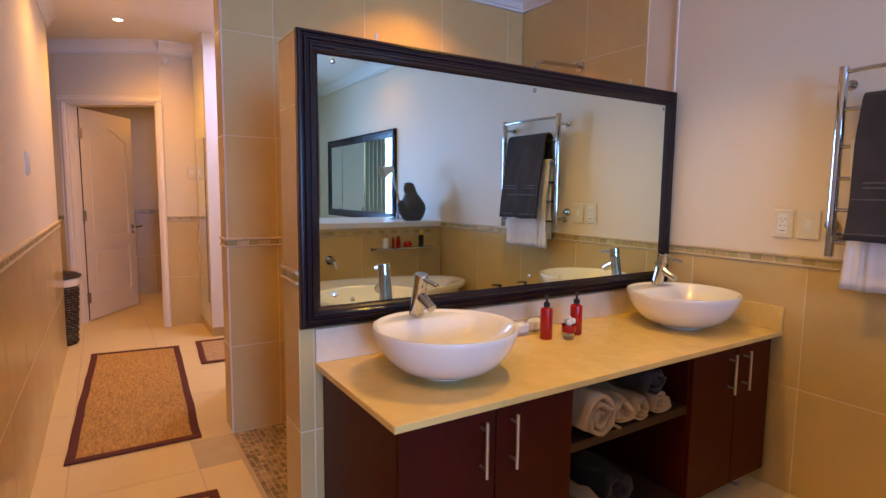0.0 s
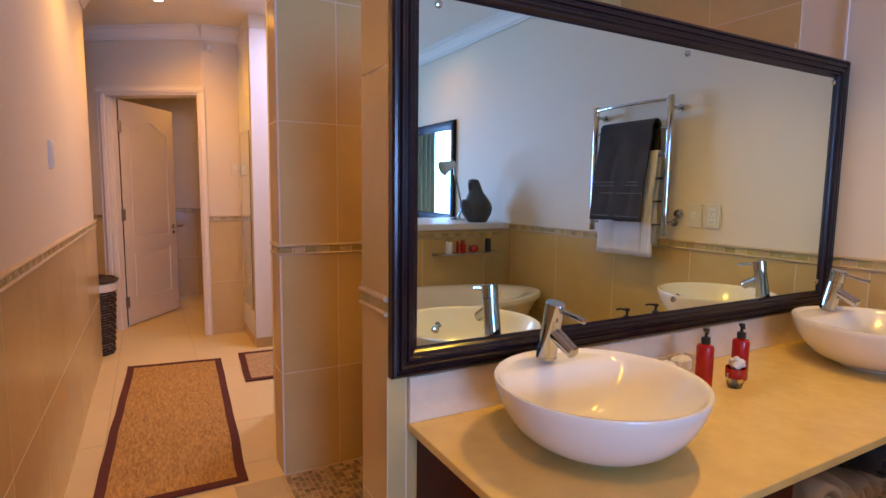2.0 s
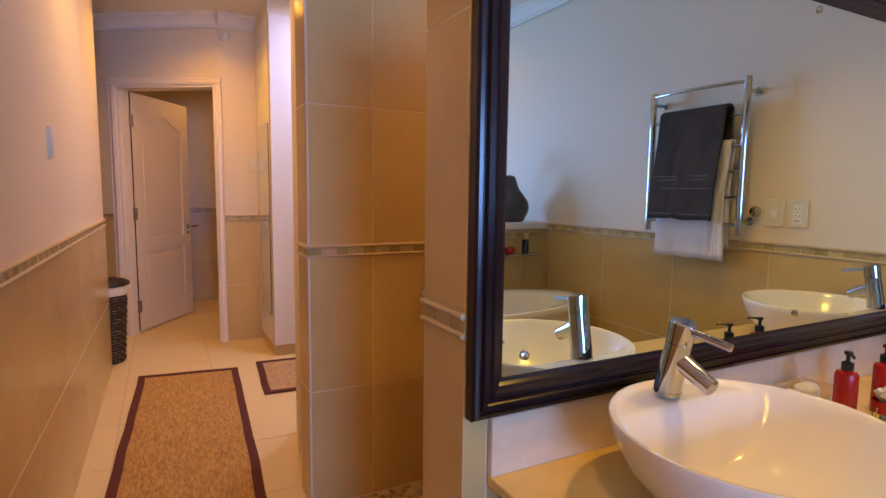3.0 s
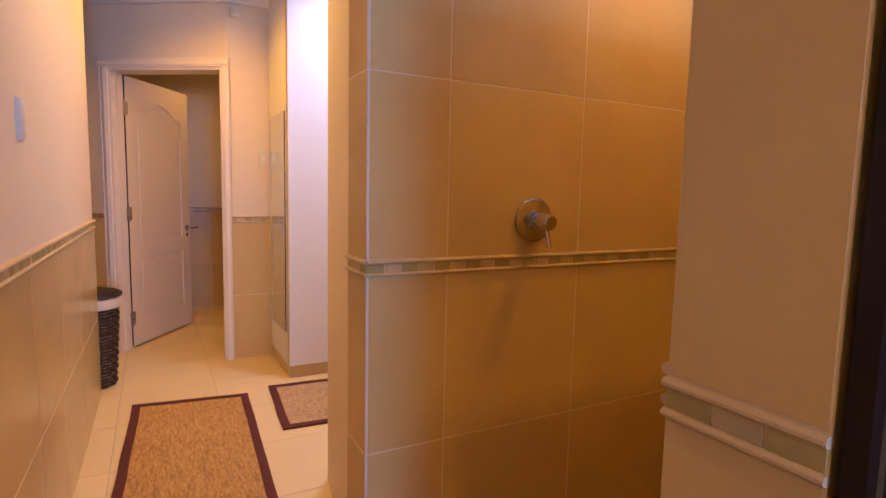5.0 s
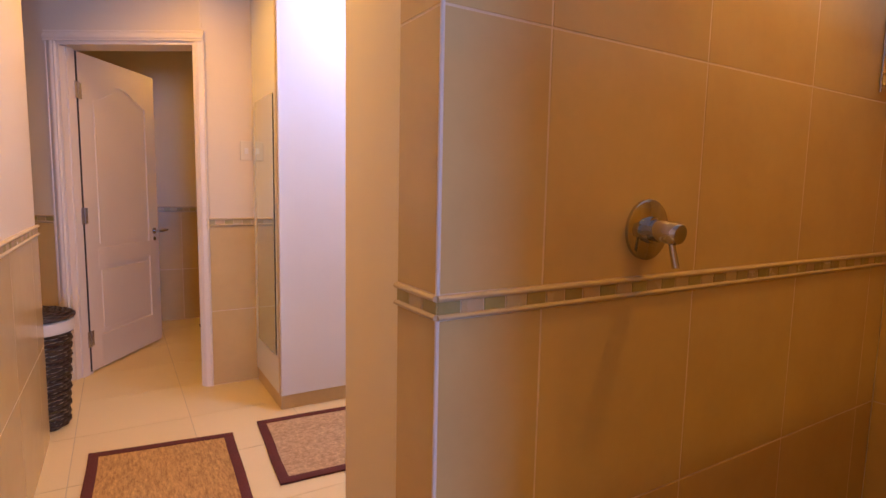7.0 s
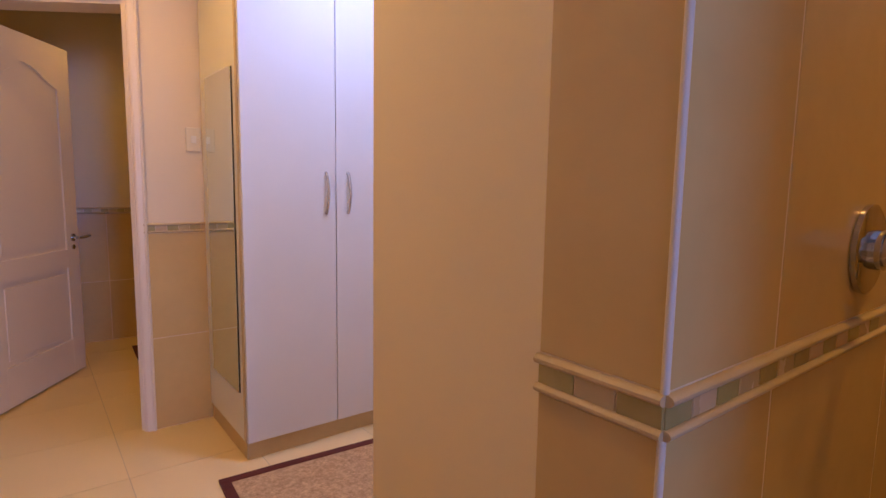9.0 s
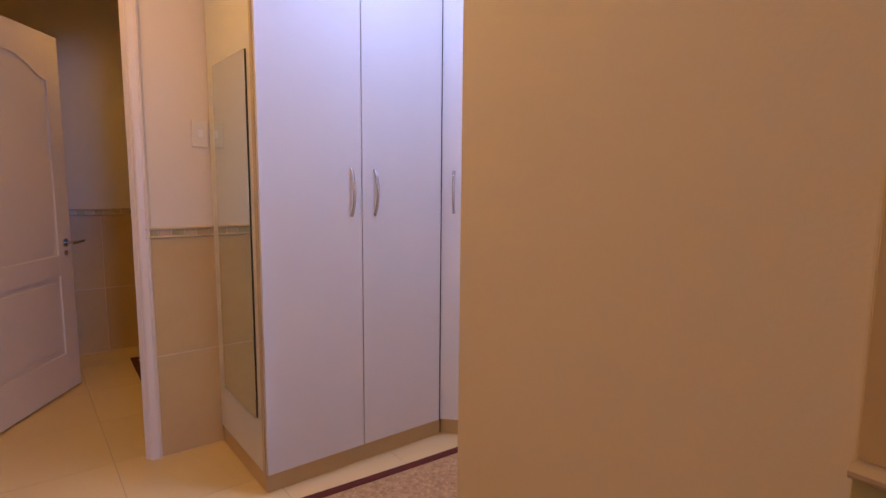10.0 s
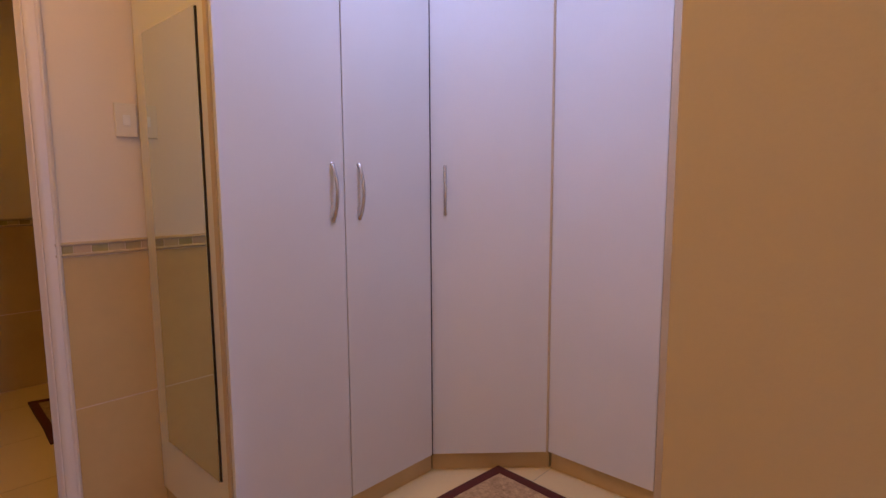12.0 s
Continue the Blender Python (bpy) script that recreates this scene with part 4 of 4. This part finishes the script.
# ---- shower fittings ----
vl = thing("shower_mixer", 1.430, YV, 1.155, "round chrome shower mixer with lever", "shower valve")
bm = bmesh.new()
tube(bm, [(0, -0.001, 0), (0, -0.009, 0), (0, -0.012, 0)], [0.072, 0.072, 0.066], 48)
part("rosette", bm, M_CHROME, vl, smooth=True)
bm = bmesh.new()
tube(bm, [(0, -0.011, 0), (0, -0.028, 0), (0, -0.0285, 0)], [0.032, 0.032, 0.026], 32)
tube(bm, [(0, -0.028, 0), (0, -0.088, -0.004), (0, -0.095, -0.005)], [0.026, 0.026, 0.022], 32)
part("barrel", bm, M_CHROME, vl, smooth=True)
bm = bmesh.new()
tube(bm, [(0.0, -0.072, -0.02), (0.004, -0.085, -0.082)], [0.007, 0.0085], 14)
part("lever", bm, M_CHROME, vl, smooth=True)
sa = thing("overhead_shower", XR, 2.46, 2.05, "chrome shower arm with round head", "shower head")
bm = bmesh.new()
tube(bm, [(-0.002, 0, 0), (-0.012, 0, 0)], 0.032, 24)
tube(bm, [(-0.01, 0, 0), (-0.30, 0, -0.01), (-0.34, 0, -0.02), (-0.355, 0, -0.05)], 0.011, 14)
part("arm", bm, M_CHROME, sa, smooth=True)
bm = bmesh.new()
lathe(bm, [(0, -0.05), (0.012, -0.05), (0.02, -0.07), (0.085, -0.085), (0.088, -0.095), (0, -0.097)], 36, -0.355, 0)
part("head", bm, M_CHROME, sa, smooth=True)

rk = thing("shower_caddy", XR - 0.13, YV - 0.07, 1.575, "two-tier chrome wire caddy with bottles in the shower corner", "caddy")
bm = bmesh.new()
for zz in (0.045, 0.20):
    for dz in (0.0, 0.035):
        tube(bm, [(-0.10, 0.06, zz + dz), (-0.10, -0.035, zz + dz), (-0.08, -0.052, zz + dz), (0.09, -0.052, zz + dz), (0.12, -0.035, zz + dz), (0.125, 0.06, zz + dz), (-0.10, 0.06, zz + dz)], 0.003, 8)
    for k in range(7):
        x_ = -0.085 + 0.033 * k
        tube(bm, [(x_, 0.06, zz), (x_, -0.052, zz)], 0.0018, 6)
for x_ in (-0.10, 0.125):
    tube(bm, [(x_, 0.06, 0.02), (x_, 0.06, 0.31)], 0.004, 8)
tube(bm, [(-0.10, 0.06, 0.31), (0.125, 0.06, 0.31)], 0.004, 8)
part("wire_frame", bm, M_CHROME, rk, smooth=True)
for i, (x_, y_, r_, h_, z_, m_, cm_, lb_) in enumerate(((-0.072, -0.015, 0.021, 0.150, 0.202, M_ORANGE, M_BLACKP, "slim amber shampoo bottle"), (-0.028, 0.01, 0.017, 0.140, 0.202, M_ORANGE, M_BLACKP, "slender amber oil bottle"), (0.012, -0.015, 0.025, 0.185, 0.202, M_RED, M_RED, "tall red shower gel bottle"), (0.068, -0.015, 0.023, 0.12, 0.202, M_ORANGE, M_RED, "amber lotion bottle"))):
    bo = thing("shower_bottle", XR - 0.13 + x_, YV - 0.07 + y_, 1.575 + z_, lb_ + " in the wire caddy", "bottle", group="caddy bottles")
    bm = bmesh.new()
    lathe(bm, [(0, 0), (r_ * 0.95, 0), (r_, 0.004), (r_, h_ * 0.72), (r_ * 0.6, h_ * 0.82), (r_ * 0.45, h_ * 0.83), (0, h_ * 0.83)], 20)
    part("body", bm, m_, bo, smooth=True)
    bm = bmesh.new()
    lathe(bm, [(0, h_ * 0.83), (r_ * 0.55, h_ * 0.83), (r_ * 0.52, h_), (0, h_)], 16)
    part("cap", bm, cm_, bo, smooth=True)
so = thing("soap_bar", XR - 0.185, YV - 0.10, 1.6235, "yellow soap bar on the lower wire shelf", "soap")
part("bar", B((-0.04, 0.04, -0.022, 0.022, 0.0, 0.018), bevel=0.006), M_YEL, so, smooth=True)


# ---- rolled towels in the shelf ----
def rolled(x, y, z, r, L, mat, label, seed):
    ob = thing("rolled_towel", x, y, z, label, "towel", group="rolled towels")
    rn = random.Random(seed)
    bm = bmesh.new()
    turns, steps = 2.4, 110
    prev = None
    lay = []
    for k in range(steps + 1):
        f = k / steps
        rr = r * (0.22 + 0.78 * f)
        a_ = f * turns * 2 * math.pi + seed
        px, pz = rr * math.cos(a_), rr * math.sin(a_) * 0.9 + r * 0.92
        row = []
        for j in range(9):
            t_ = j / 8
            yy = (t_ - 0.5) * L
            wob = 1 + (0.10 + 0.22 * f) * noise.noise(Vector((a_ * 1.1, t_ * 4, seed)))
            row.append(bm.verts.new((px * wob, yy + 0.028 * noise.noise(Vector((f * 11, j > 4, seed * 3))), max(pz * wob, 0.003))))
        lay.append(row)
    for A, C in zip(lay, lay[1:]):
        for j in range(8):
            bm.faces.new((A[j], A[j + 1], C[j + 1], C[j]))
    o = part("cloth", bm, mat, ob, smooth=True, angle=80)
    md = o.modifiers.new("thick", "SOLIDIFY")
    md.thickness, md.offset = r * 0.17, 0
    return ob


Z1, Z0 = 0.490, 0.124
rolled(1.668, 1.38, Z1, 0.078, 0.33, M_CREAMT, "loosely rolled cream terry towel on the shelf", 1)
rolled(1.805, 1.41, Z1, 0.058, 0.34, M_CREAMT, "rolled cream terry towel on the shelf", 2)
rolled(1.915, 1.42, Z1, 0.049, 0.34, M_CREAMT, "rolled cream terry towel on the shelf", 3)
rolled(2.018, 1.42, Z1, 0.049, 0.34, M_CREAMT, "rolled cream terry towel on the shelf", 4)
rolled(1.955, 1.38, Z1 + 0.087, 0.053, 0.30, M_GREY, "rolled charcoal terry towel lying on the cream rolls", 5)
rolled(1.70, 1.36, Z0, 0.068, 0.34, M_CREAMT, "rolled cream bath towel on the bottom board", 6)
rolled(1.90, 1.48, Z0, 0.075, 0.34, M_GREY, "rolled charcoal bath towel on the bottom board", 8)

# ---- bath corner, seen in the mirror ----
LY = -0.456         # front of the low tiled wall
plat = structure("wall_ledge", B((0.9, XR + 0.008, LY - 0.82, LY - 0.008, 0, 1.0)), M_GROUT, "low tiled wall and platform behind the bathtub", "wall")
structure("trim_ledge", B((0.89, XR + 0.006, LY - 0.83, LY + 0.012, 1.001, 1.045), bevel=0.004), M_LEDGE, "white painted ledge on top of the low tiled wall", "ledge")
tb = thing("bathtub", 1.90, -0.07, 0, "large oval white acrylic bathtub in the tiled corner", "bathtub")
bm = bmesh.new()
A_, B_ = 0.87, 0.37
lathe(bm, [(0.0, 0.0), (0.80, 0.0), (0.84, 0.05), (0.90, 0.48), (0.965, 0.555), (0.995, 0.57), (1.0, 0.59), (0.99, 0.605), (0.96, 0.61), (0.86, 0.60), (0.82, 0.575), (0.78, 0.40), (0.70, 0.20), (0.5, 0.13), (0, 0.12)], 72, 0, 0, A_, B_)
part("shell", bm, M_PORC, tb, smooth=True, angle=50)
sp = thing("bath_spout", 1.79, LY + 0.001, 0.76, "chrome wall-mounted bath spout", "tap")
bm = bmesh.new()
tube(bm, [(0, 0.0, 0), (0, 0.012, 0)], 0.035, 24)
tube(bm, [(0, 0.01, 0), (0, 0.08, 0.0), (0, 0.12, -0.015), (0, 0.135, -0.045)], [0.02, 0.02, 0.018, 0.015], 16)
tube(bm, [(0.0, 0.03, 0.0), (0.03, 0.06, -0.05)], 0.006, 10)
part("body", bm, M_CHROME, sp, smooth=True)
gs = thing("glass_shelf", 2.40, LY + 0.001, 0.835, "clear glass shelf on chrome brackets above the bathtub", "shelf")
part("pane", B((-0.27, 0.27, 0.004, 0.115, -0.004, 0.004), bevel=0.001), M_GLASS, gs)
bm = bmesh.new()
for x_ in (-0.25, 0.25):
    tube(bm, [(x_, 0.0, -0.009), (x_, 0.05, -0.009)], 0.0045, 10)
    tube(bm, [(x_, 0.0, -0.009), (x_, 0.006, -0.009)], 0.014, 16)
tube(bm, [(-0.25, 0.118, 0.0), (0.25, 0.118, 0.0)], 0.004, 10)
part("bracket", bm, M_CHROME, gs, smooth=True)
for x_, r_, h_, m_, cm_, lb_ in ((2.24, 0.024, 0.11, M_WHITEP, M_GLASS, "white lotion bottle"), (2.31, 0.012, 0.085, M_RED, M_RED, "slim dark red tube"), (2.355, 0.020, 0.09, M_RED, M_ORANGE, "red bath oil bottle"), (2.57, 0.023, 0.13, M_BLACKP, M_YEL, "dark bottle with a yellow cap")):
    bo = thing("toiletry_bottle", x_, LY + 0.06, 0.8395, lb_ + " on the glass shelf", "bottle", group="bath toiletries")
    bm = bmesh.new()
    lathe(bm, [(0, 0), (r_, 0), (r_, h_ * 0.7), (r_ * 0.7, h_ * 0.75), (0, h_ * 0.75)], 20)
    part("body", bm, m_, bo, smooth=True)
    bm = bmesh.new()
    lathe(bm, [(0, h_ * 0.7501), (r_ * 0.8, h_ * 0.7501), (r_ * 0.8, h_), (0, h_)], 16)
    part("cap", bm, cm_, bo, smooth=True)
ca = thing("bath_sponge", 2.445, LY + 0.06, 0.8395, "round red bath sponge on the glass shelf", "sponge")
bm = bmesh.new()
lathe(bm, [(0, 0), (0.025, 0.002), (0.036, 0.018), (0.036, 0.03), (0.026, 0.048), (0, 0.052)], 24)
part("body", bm, M_RED, ca, smooth=True)
va = thing("stone_vase", 2.60, -0.60, 1.046, "dark carved stone bird-shaped vase", "vase")
bm = bmesh.new()
lathe(bm, [(0, 0), (0.075, 0), (0.085, 0.01), (0.115, 0.07), (0.125, 0.12), (0.115, 0.17), (0.085, 0.225), (0.06, 0.27), (0.052, 0.32), (0.05, 0.35), (0.04, 0.378), (0, 0.388)], 36)
for v in bm.verts:
    if v.co.z > 0.2:
        v.co.x -= (v.co.z - 0.2) * 0.22
    v.co.y *= 0.85
tube(bm, [(-0.04, 0.0, 0.06), (-0.09, 0.01, 0.12), (-0.125, 0.01, 0.175), (-0.125, 0.01, 0.205)], [0.07, 0.062, 0.040, 0.012], 20)
tube(bm, [(-0.05, 0.01, 0.365), (-0.085, 0.02, 0.335), (-0.088, 0.02, 0.28)], [0.024, 0.016, 0.006], 14)
bm.transform(Matrix.Diagonal((0.98, 0.9, 0.85, 1)))
part("body", bm, M_STONE, va, smooth=True, angle=60)
la = thing("desk_lamp", 2.60, -0.88, 1.046, "chrome jointed desk lamp with glass shade", "lamp")
bm = bmesh.new()
lathe(bm, [(0, 0), (0.07, 0), (0.07, 0.01), (0.02, 0.018), (0.012, 0.04), (0, 0.04)], 28)
part("base", bm, M_CHROME, la, smooth=True)
bm = bmesh.new()
tube(bm, [(0, 0, 0.03), (0.03, 0, 0.10), (-0.05, 0.02, 0.36), (-0.06, 0.02, 0.44)], 0.010, 12)
part("arm", bm, M_CHROME, la, smooth=True)
bm = bmesh.new()
tube(bm, [(-0.06, 0.02, 0.45), (-0.10, 0.02, 0.44), (-0.17, 0.02, 0.41)], [0.03, 0.035, 0.06], 24)
part("shade", bm, M_CHROME, la, smooth=True)
# bedroom end: curtain and white cupboards
for x_ in (2.295, 2.627):
    cu = thing("built_in_cupboard", x_, -3.8, 0, "tall white bedroom cupboard with small dark handle", "wardrobe", group="bedroom cupboards")
    part("body", B((-0.1645, 0.1645, -0.29, 0.26, 0, 2.3), bevel=0.002), M_MELA, cu)
    d = part("door", B((-0.162, 0.162, 0.263, 0.281, 0.08, 2.29), bevel=0.002), M_MELA, cu)
    part("handle", B((-0.14, -0.125, 0.283, 0.30, 0.95, 1.07), bevel=0.003), M_BLACKP, d)
cur = thing("curtain", 1.76, -3.95, 0.05, "gathered cream curtain beside the bedroom window", "curtain")
bm = bmesh.new()
g = []
for i in range(61):
    x_ = -0.17 + 0.34 * i / 60
    y_ = 0.03 * math.sin(i * 0.52)
    g.append((bm.verts.new((x_, y_, 0)), bm.verts.new((x_ * 0.95, y_ * 0.8, 2.25))))
for p_, q_ in zip(g, g[1:]):
    bm.faces.new((p_[0], q_[0], q_[1], p_[1]))
o = part("cloth", bm, M_CURT, cur, smooth=True, angle=80)
md = o.modifiers.new("thick", "SOLIDIFY")
md.thickness = 0.004

# ---- tiling ----
_mesh = {}
GAP = 0.005


def piece(name, w, t, h, mat, bevel, seed=0):
    key = (name, round(w, 3), round(t, 4), round(h, 3))
    if key not in _mesh:
        bm = bmesh.new()
        box(bm, -w / 2, w / 2, 0, t, -h / 2, h / 2, bevel)
        me = bpy.data.meshes.new(name)
        bm.to_mesh(me)
        bm.free()
        me.materials.append(mat)
        _mesh[key] = me
    return _mesh[key]


def frame_of(base, u, n):
    """A wall's frame: x along it, y into the room, z up."""
    return Matrix(((u[0], n[0], 0, base[0]), (u[1], n[1], 0, base[1]), (0, 0, 1, 0), (0, 0, 0, 1)))


def tile_face(parent, base, u, n, length, ulines, zlines, ztop, listello=True, z0=0.0, grout=True, band=0.0):
    """Square tiles, each a piece, set on grout; base lies in the finished face."""
    F = frame_of(base, u, n)
    s0, s1 = ST0 + band, ST1 + band   # the border may sit a little lower
    us = [0.0] + [x for x in ulines if 0.02 < x < length - 0.02] + [length]
    bands = []
    zs = [z0] + [z for z in zlines if z0 + 0.01 < z < ztop - 0.01] + [ztop]
    for a, b in zip(zs, zs[1:]):
        if listello and a < s0 < b:
            bands.append((a, s0))
            if b > s1 + 0.02:
                bands.append((s1, b))
        else:
            bands.append((a, b))
    for a, b in zip(us, us[1:]):
        for c, d in bands:
            w, h = b - a - GAP, d - c - GAP
            ob = new("tile", piece("tile", w, 0.0075, h, M_TILE, 0.0008))
            ob.parent = parent
            ob.matrix_parent_inverse = parent.matrix_world.inverted()
            ob.matrix_world = F @ Matrix.Translation(((a + b) / 2, -0.0075 - random.random() * 0.0003, (c + d) / 2))
    if grout:
        bm = bmesh.new()
        box(bm, 0.0015, length - 0.0015, -0.0079, -0.0009, z0, ztop - 0.001)
        bm.transform(F)
        part("grout", bm, M_GROUT, parent)
    if listello:
        for z, r in ((s0 + 0.0055, 0.0058), (s1 - 0.006, 0.0066)):
            bm = bmesh.new()
            tube(bm, [(0.0, 0.0005, z), (length, 0.0005, z)], r, 12)
            for v in bm.verts:
                v.co.y = max(v.co.y * 1.35, -0.006)
            bm.transform(F)
            part("listello_ridge", bm, M_RIDGE, parent, smooth=True)
        k = max(int(round(length / 0.0535)), 1)
        step = length / k
        for i in range(k):
            ob = new("mosaic_tile", piece("mosaic_tile" if i % 2 else "olive_tile", step - 0.0025, 0.006, 0.0265, M_MOSA if i % 2 else M_MOSB, 0.001))
            ob.parent = parent
            ob.matrix_parent_inverse = parent.matrix_world.inverted()
            ob.matrix_world = F @ Matrix.Translation(((i + 0.5) * step, -0.005, (s0 + s1) / 2 - 0.0005))


P_ = 0.517
# passage wall
tile_face(wall_west, WB, WU, WN, 5.87, [3.50 + 0.6 + P_ * k for k in range(-8, 4)], [ROW], ST1)
# wall beside the basins
tile_face(wall_east, (XR, YP0), (0, -1), (-1, 0), YP0 - LY, [YP0 - 1.14 + P_ * k for k in range(-2, 4)], [ROW], ST1)
# shower: valve wall, side wall, partition's back
tile_face(wall_shower, (XE, YV), (1, 0), (0, -1), XR - XE, [1.113 - XE + P_ * k for k in range(4)], [ROW, 1.568, 2.085], CORN)
tile_face(wall_east, (XR, YV), (0, -1), (-1, 0), YV - YP1, [YV - 2.42, YV - 1.905 - 0.02], [ROW, 1.568, 2.085], CORN)
tile_face(partition, (XR, YP1), (-1, 0), (0, 1), XR - XE, [0.1 + P_ * k for k in range(4)], [ROW, 1.568], PT - 0.008)
# partition's end, face and top
tile_face(partition, (XE, YP0), (0, 1), (-1, 0), YP1 - YP0, [], [ROW, 1.568], PT - 0.008, band=-0.014)
tile_face(partition, (XE, YP0), (1, 0), (0, -1), XR - XE, [0.052 + P_ * k for k in range(4)], [ROW], PT - 0.008, listello=False)
bm = bmesh.new()
box(bm, XE, XR, YP0, YP1, PT - 0.0075, PT, 0.0015)
part("capping", bm, M_TILE, partition)
structure("trim_partition_edge", B((XR - 0.012, XR - 0.0005, YP0 - 0.006, YP0 - 0.0005, PT, CORN)), M_WHITE, "white edging strip where the tiled shower wall ends", "trim")
# pillar side
tile_face(wall_shower, (XE, YV), (0, 1), (-1, 0), 0.168, [], [ROW, 1.568, 2.085], CORN)
for z_a, z_b in ((0.0, ST0), (ST1, CORN)):
    bm = bmesh.new()
    tube(bm, [(XE + 0.0025, YV + 0.0025, z_a), (XE + 0.0025, YV + 0.0025, z_b)], 0.0045, 14)
    part("corner_bead", bm, M_BEAD, wall_shower, "pale rounded corner bead", smooth=True)
# wall beside the door and the slanted wall
tile_face(wall_switch, (0.808, YD), (1, 0), (0, -1), WX - 0.808 + 0.5, [0.5], [ROW], ST1)
e0 = D0 + DU * (OS1 + 0.07)
tile_face(wall_door, (e0.x, e0.y), (DU.x, DU.y), (-DN.x, -DN.y), 1.1, [0.4], [ROW], ST1)
# small room
tile_face(wall_far, (-0.9, 7.612), (1, 0), (0, -1), 2.2, [0.2 + P_ * k for k in range(4)], [ROW], ST1)
tile_face(wall_far, (1.342, 5.9), (0, 1), (-1, 0), 1.7, [0.2 + P_ * k for k in range(3)], [ROW], ST1)
# low wall behind the bathtub
tile_face(plat, (0.9, LY), (1, 0), (0, 1), XR - 0.9, [2.06 - 0.9 + P_ * k for k in range(-2, 2)], [ROW], 1.0, listello=False)
bm = bmesh.new()
for z in (0.945, 0.985):
    tube(bm, [(0.9, LY, z), (XR, LY, z)], 0.006, 10)
part("listello_ridge", bm, M_RIDGE, plat, smooth=True)
for i in range(34):
    ob = new("mosaic_tile", piece("mosaic_tile" if i % 2 else "olive_tile", 0.052, 0.006, 0.0265, M_MOSA if i % 2 else M_MOSB, 0.001))
    ob.parent = plat
    ob.matrix_world = frame_of((0.9, LY), (1, 0), (0, 1)) @ Matrix.Translation(((i + 0.5) * 0.0545, 0.0015, 0.965))

# floor tiles
FX = [-0.90, -0.385, 0.13, 0.645, 1.16, 1.675, 2.19, 2.705, 3.22]
FY = [-4.25 + 0.51 * k for k in range(25)]
off = 2.68 - FY[13]
for i in range(len(FX) - 1):
    for j in range(len(FY) - 1):
        x0, x1, y0, y1 = FX[i], FX[i + 1], FY[j] + off, FY[j + 1] + off
        if x0 > XE - 0.25 and y1 > YP1 and y0 < YV:      # shower tray
            if y0 < YP1 - 0.02:
                y1 = YP1
            elif y1 > YV + 0.02:
                y0 = YV
            elif x0 > XE:
                continue
            else:
                x1 = XE - 0.02
        w, h = x1 - x0 - 0.003, y1 - y0 - 0.003
        if w < 0.03 or h < 0.03:
            continue
        key = ("floor_tile", round(w, 3), round(h, 3))
        if key not in _mesh:
            bm = bmesh.new()
            box(bm, -w / 2, w / 2, -h / 2, h / 2, -0.0012, 0, 0.0004)
            me = bpy.data.meshes.new("floor_tile")
            bm.to_mesh(me)
            bm.free()
            me.materials.append(M_FLOOR)
            _mesh[key] = me
        ob = new("floor_tile", _mesh[key])
        ob.parent = floor
        ob.matrix_world = Matrix.Translation(((x0 + x1) / 2, (y0 + y1) / 2, random.uniform(-0.0003, 0.0003)))

# shower mosaic: mixed small stones
rnd = random.Random(11)
near, rest = [], []
cx = 0.0245
nx_, ny_ = int((XR - XE) / cx), int((YV - YP1) / cx)
used = set()
for i in range(nx_):
    for j in range(ny_):
        if (i, j) in used:
            continue
        q = rnd.random()
        w_, h_ = (2, 1) if q < 0.04 and i + 1 < nx_ and (i + 1, j) not in used else ((1, 2) if q > 0.96 and j + 1 < ny_ and (i, j + 1) not in used else (1, 1))
        for a_ in range(w_):
            for b_ in range(h_):
                used.add((i + a_, j + b_))
        (near if len(near) < 300 and i < 16 else rest).append((i, j, w_, h_))
for i, j, w_, h_ in near:
    key = ("mosaic_stone", w_, h_)
    if key not in _mesh:
        bm = bmesh.new()
        box(bm, 0.0015, w_ * cx - 0.0015, 0.0015, h_ * cx - 0.0015, -0.0105, 0, 0.0015)
        me = bpy.data.meshes.new("mosaic_stone")
        bm.to_mesh(me)
        bm.free()
        me.materials.append(M_MF)
        _mesh[key] = me
    ob = new("mosaic_stone", _mesh[key])
    ob.parent = floor
    ob.matrix_world = Matrix.Translation((XE + i * cx, YP1 + j * cx, -0.0008 + rnd.uniform(-0.0006, 0.0006)))
verts, faces = [], []
for i, j, w_, h_ in rest:
    x0, y0, x1, y1 = XE + i * cx + 0.0015, YP1 + j * cx + 0.0015, XE + (i + w_) * cx - 0.0015, YP1 + (j + h_) * cx - 0.0015
    k = len(verts)
    verts += [(x, y, z) for z in (-0.0105, -0.001) for x, y in ((x0, y0), (x1, y0), (x1, y1), (x0, y1))]
    faces += [(k + 4, k + 5, k + 6, k + 7), (k, k + 1, k + 5, k + 4), (k + 1, k + 2, k + 6, k + 5), (k + 2, k + 3, k + 7, k + 6), (k + 3, k, k + 4, k + 7)]
me = bpy.data.meshes.new("mosaic_bed")
me.from_pydata(verts, [], faces)
me.materials.append(material("shower_mosaic_far", (0.52, 0.40, 0.24), 0.35, var=0.1, scale=12, island=0.45, color2=(0.15, 0.085, 0.045)))
ob = new("mosaic_bed", me)
ob.parent = floor
tagged(ob, kind="stuff", label="small mixed brown stone mosaic on the shower floor")
structure("trim_shower_edge", B((XE - 0.016, XE - 0.004, YP1, YV, -0.012, 0.0015), bevel=0.001), M_RIDGE, "narrow stone strip edging the shower floor", "trim")
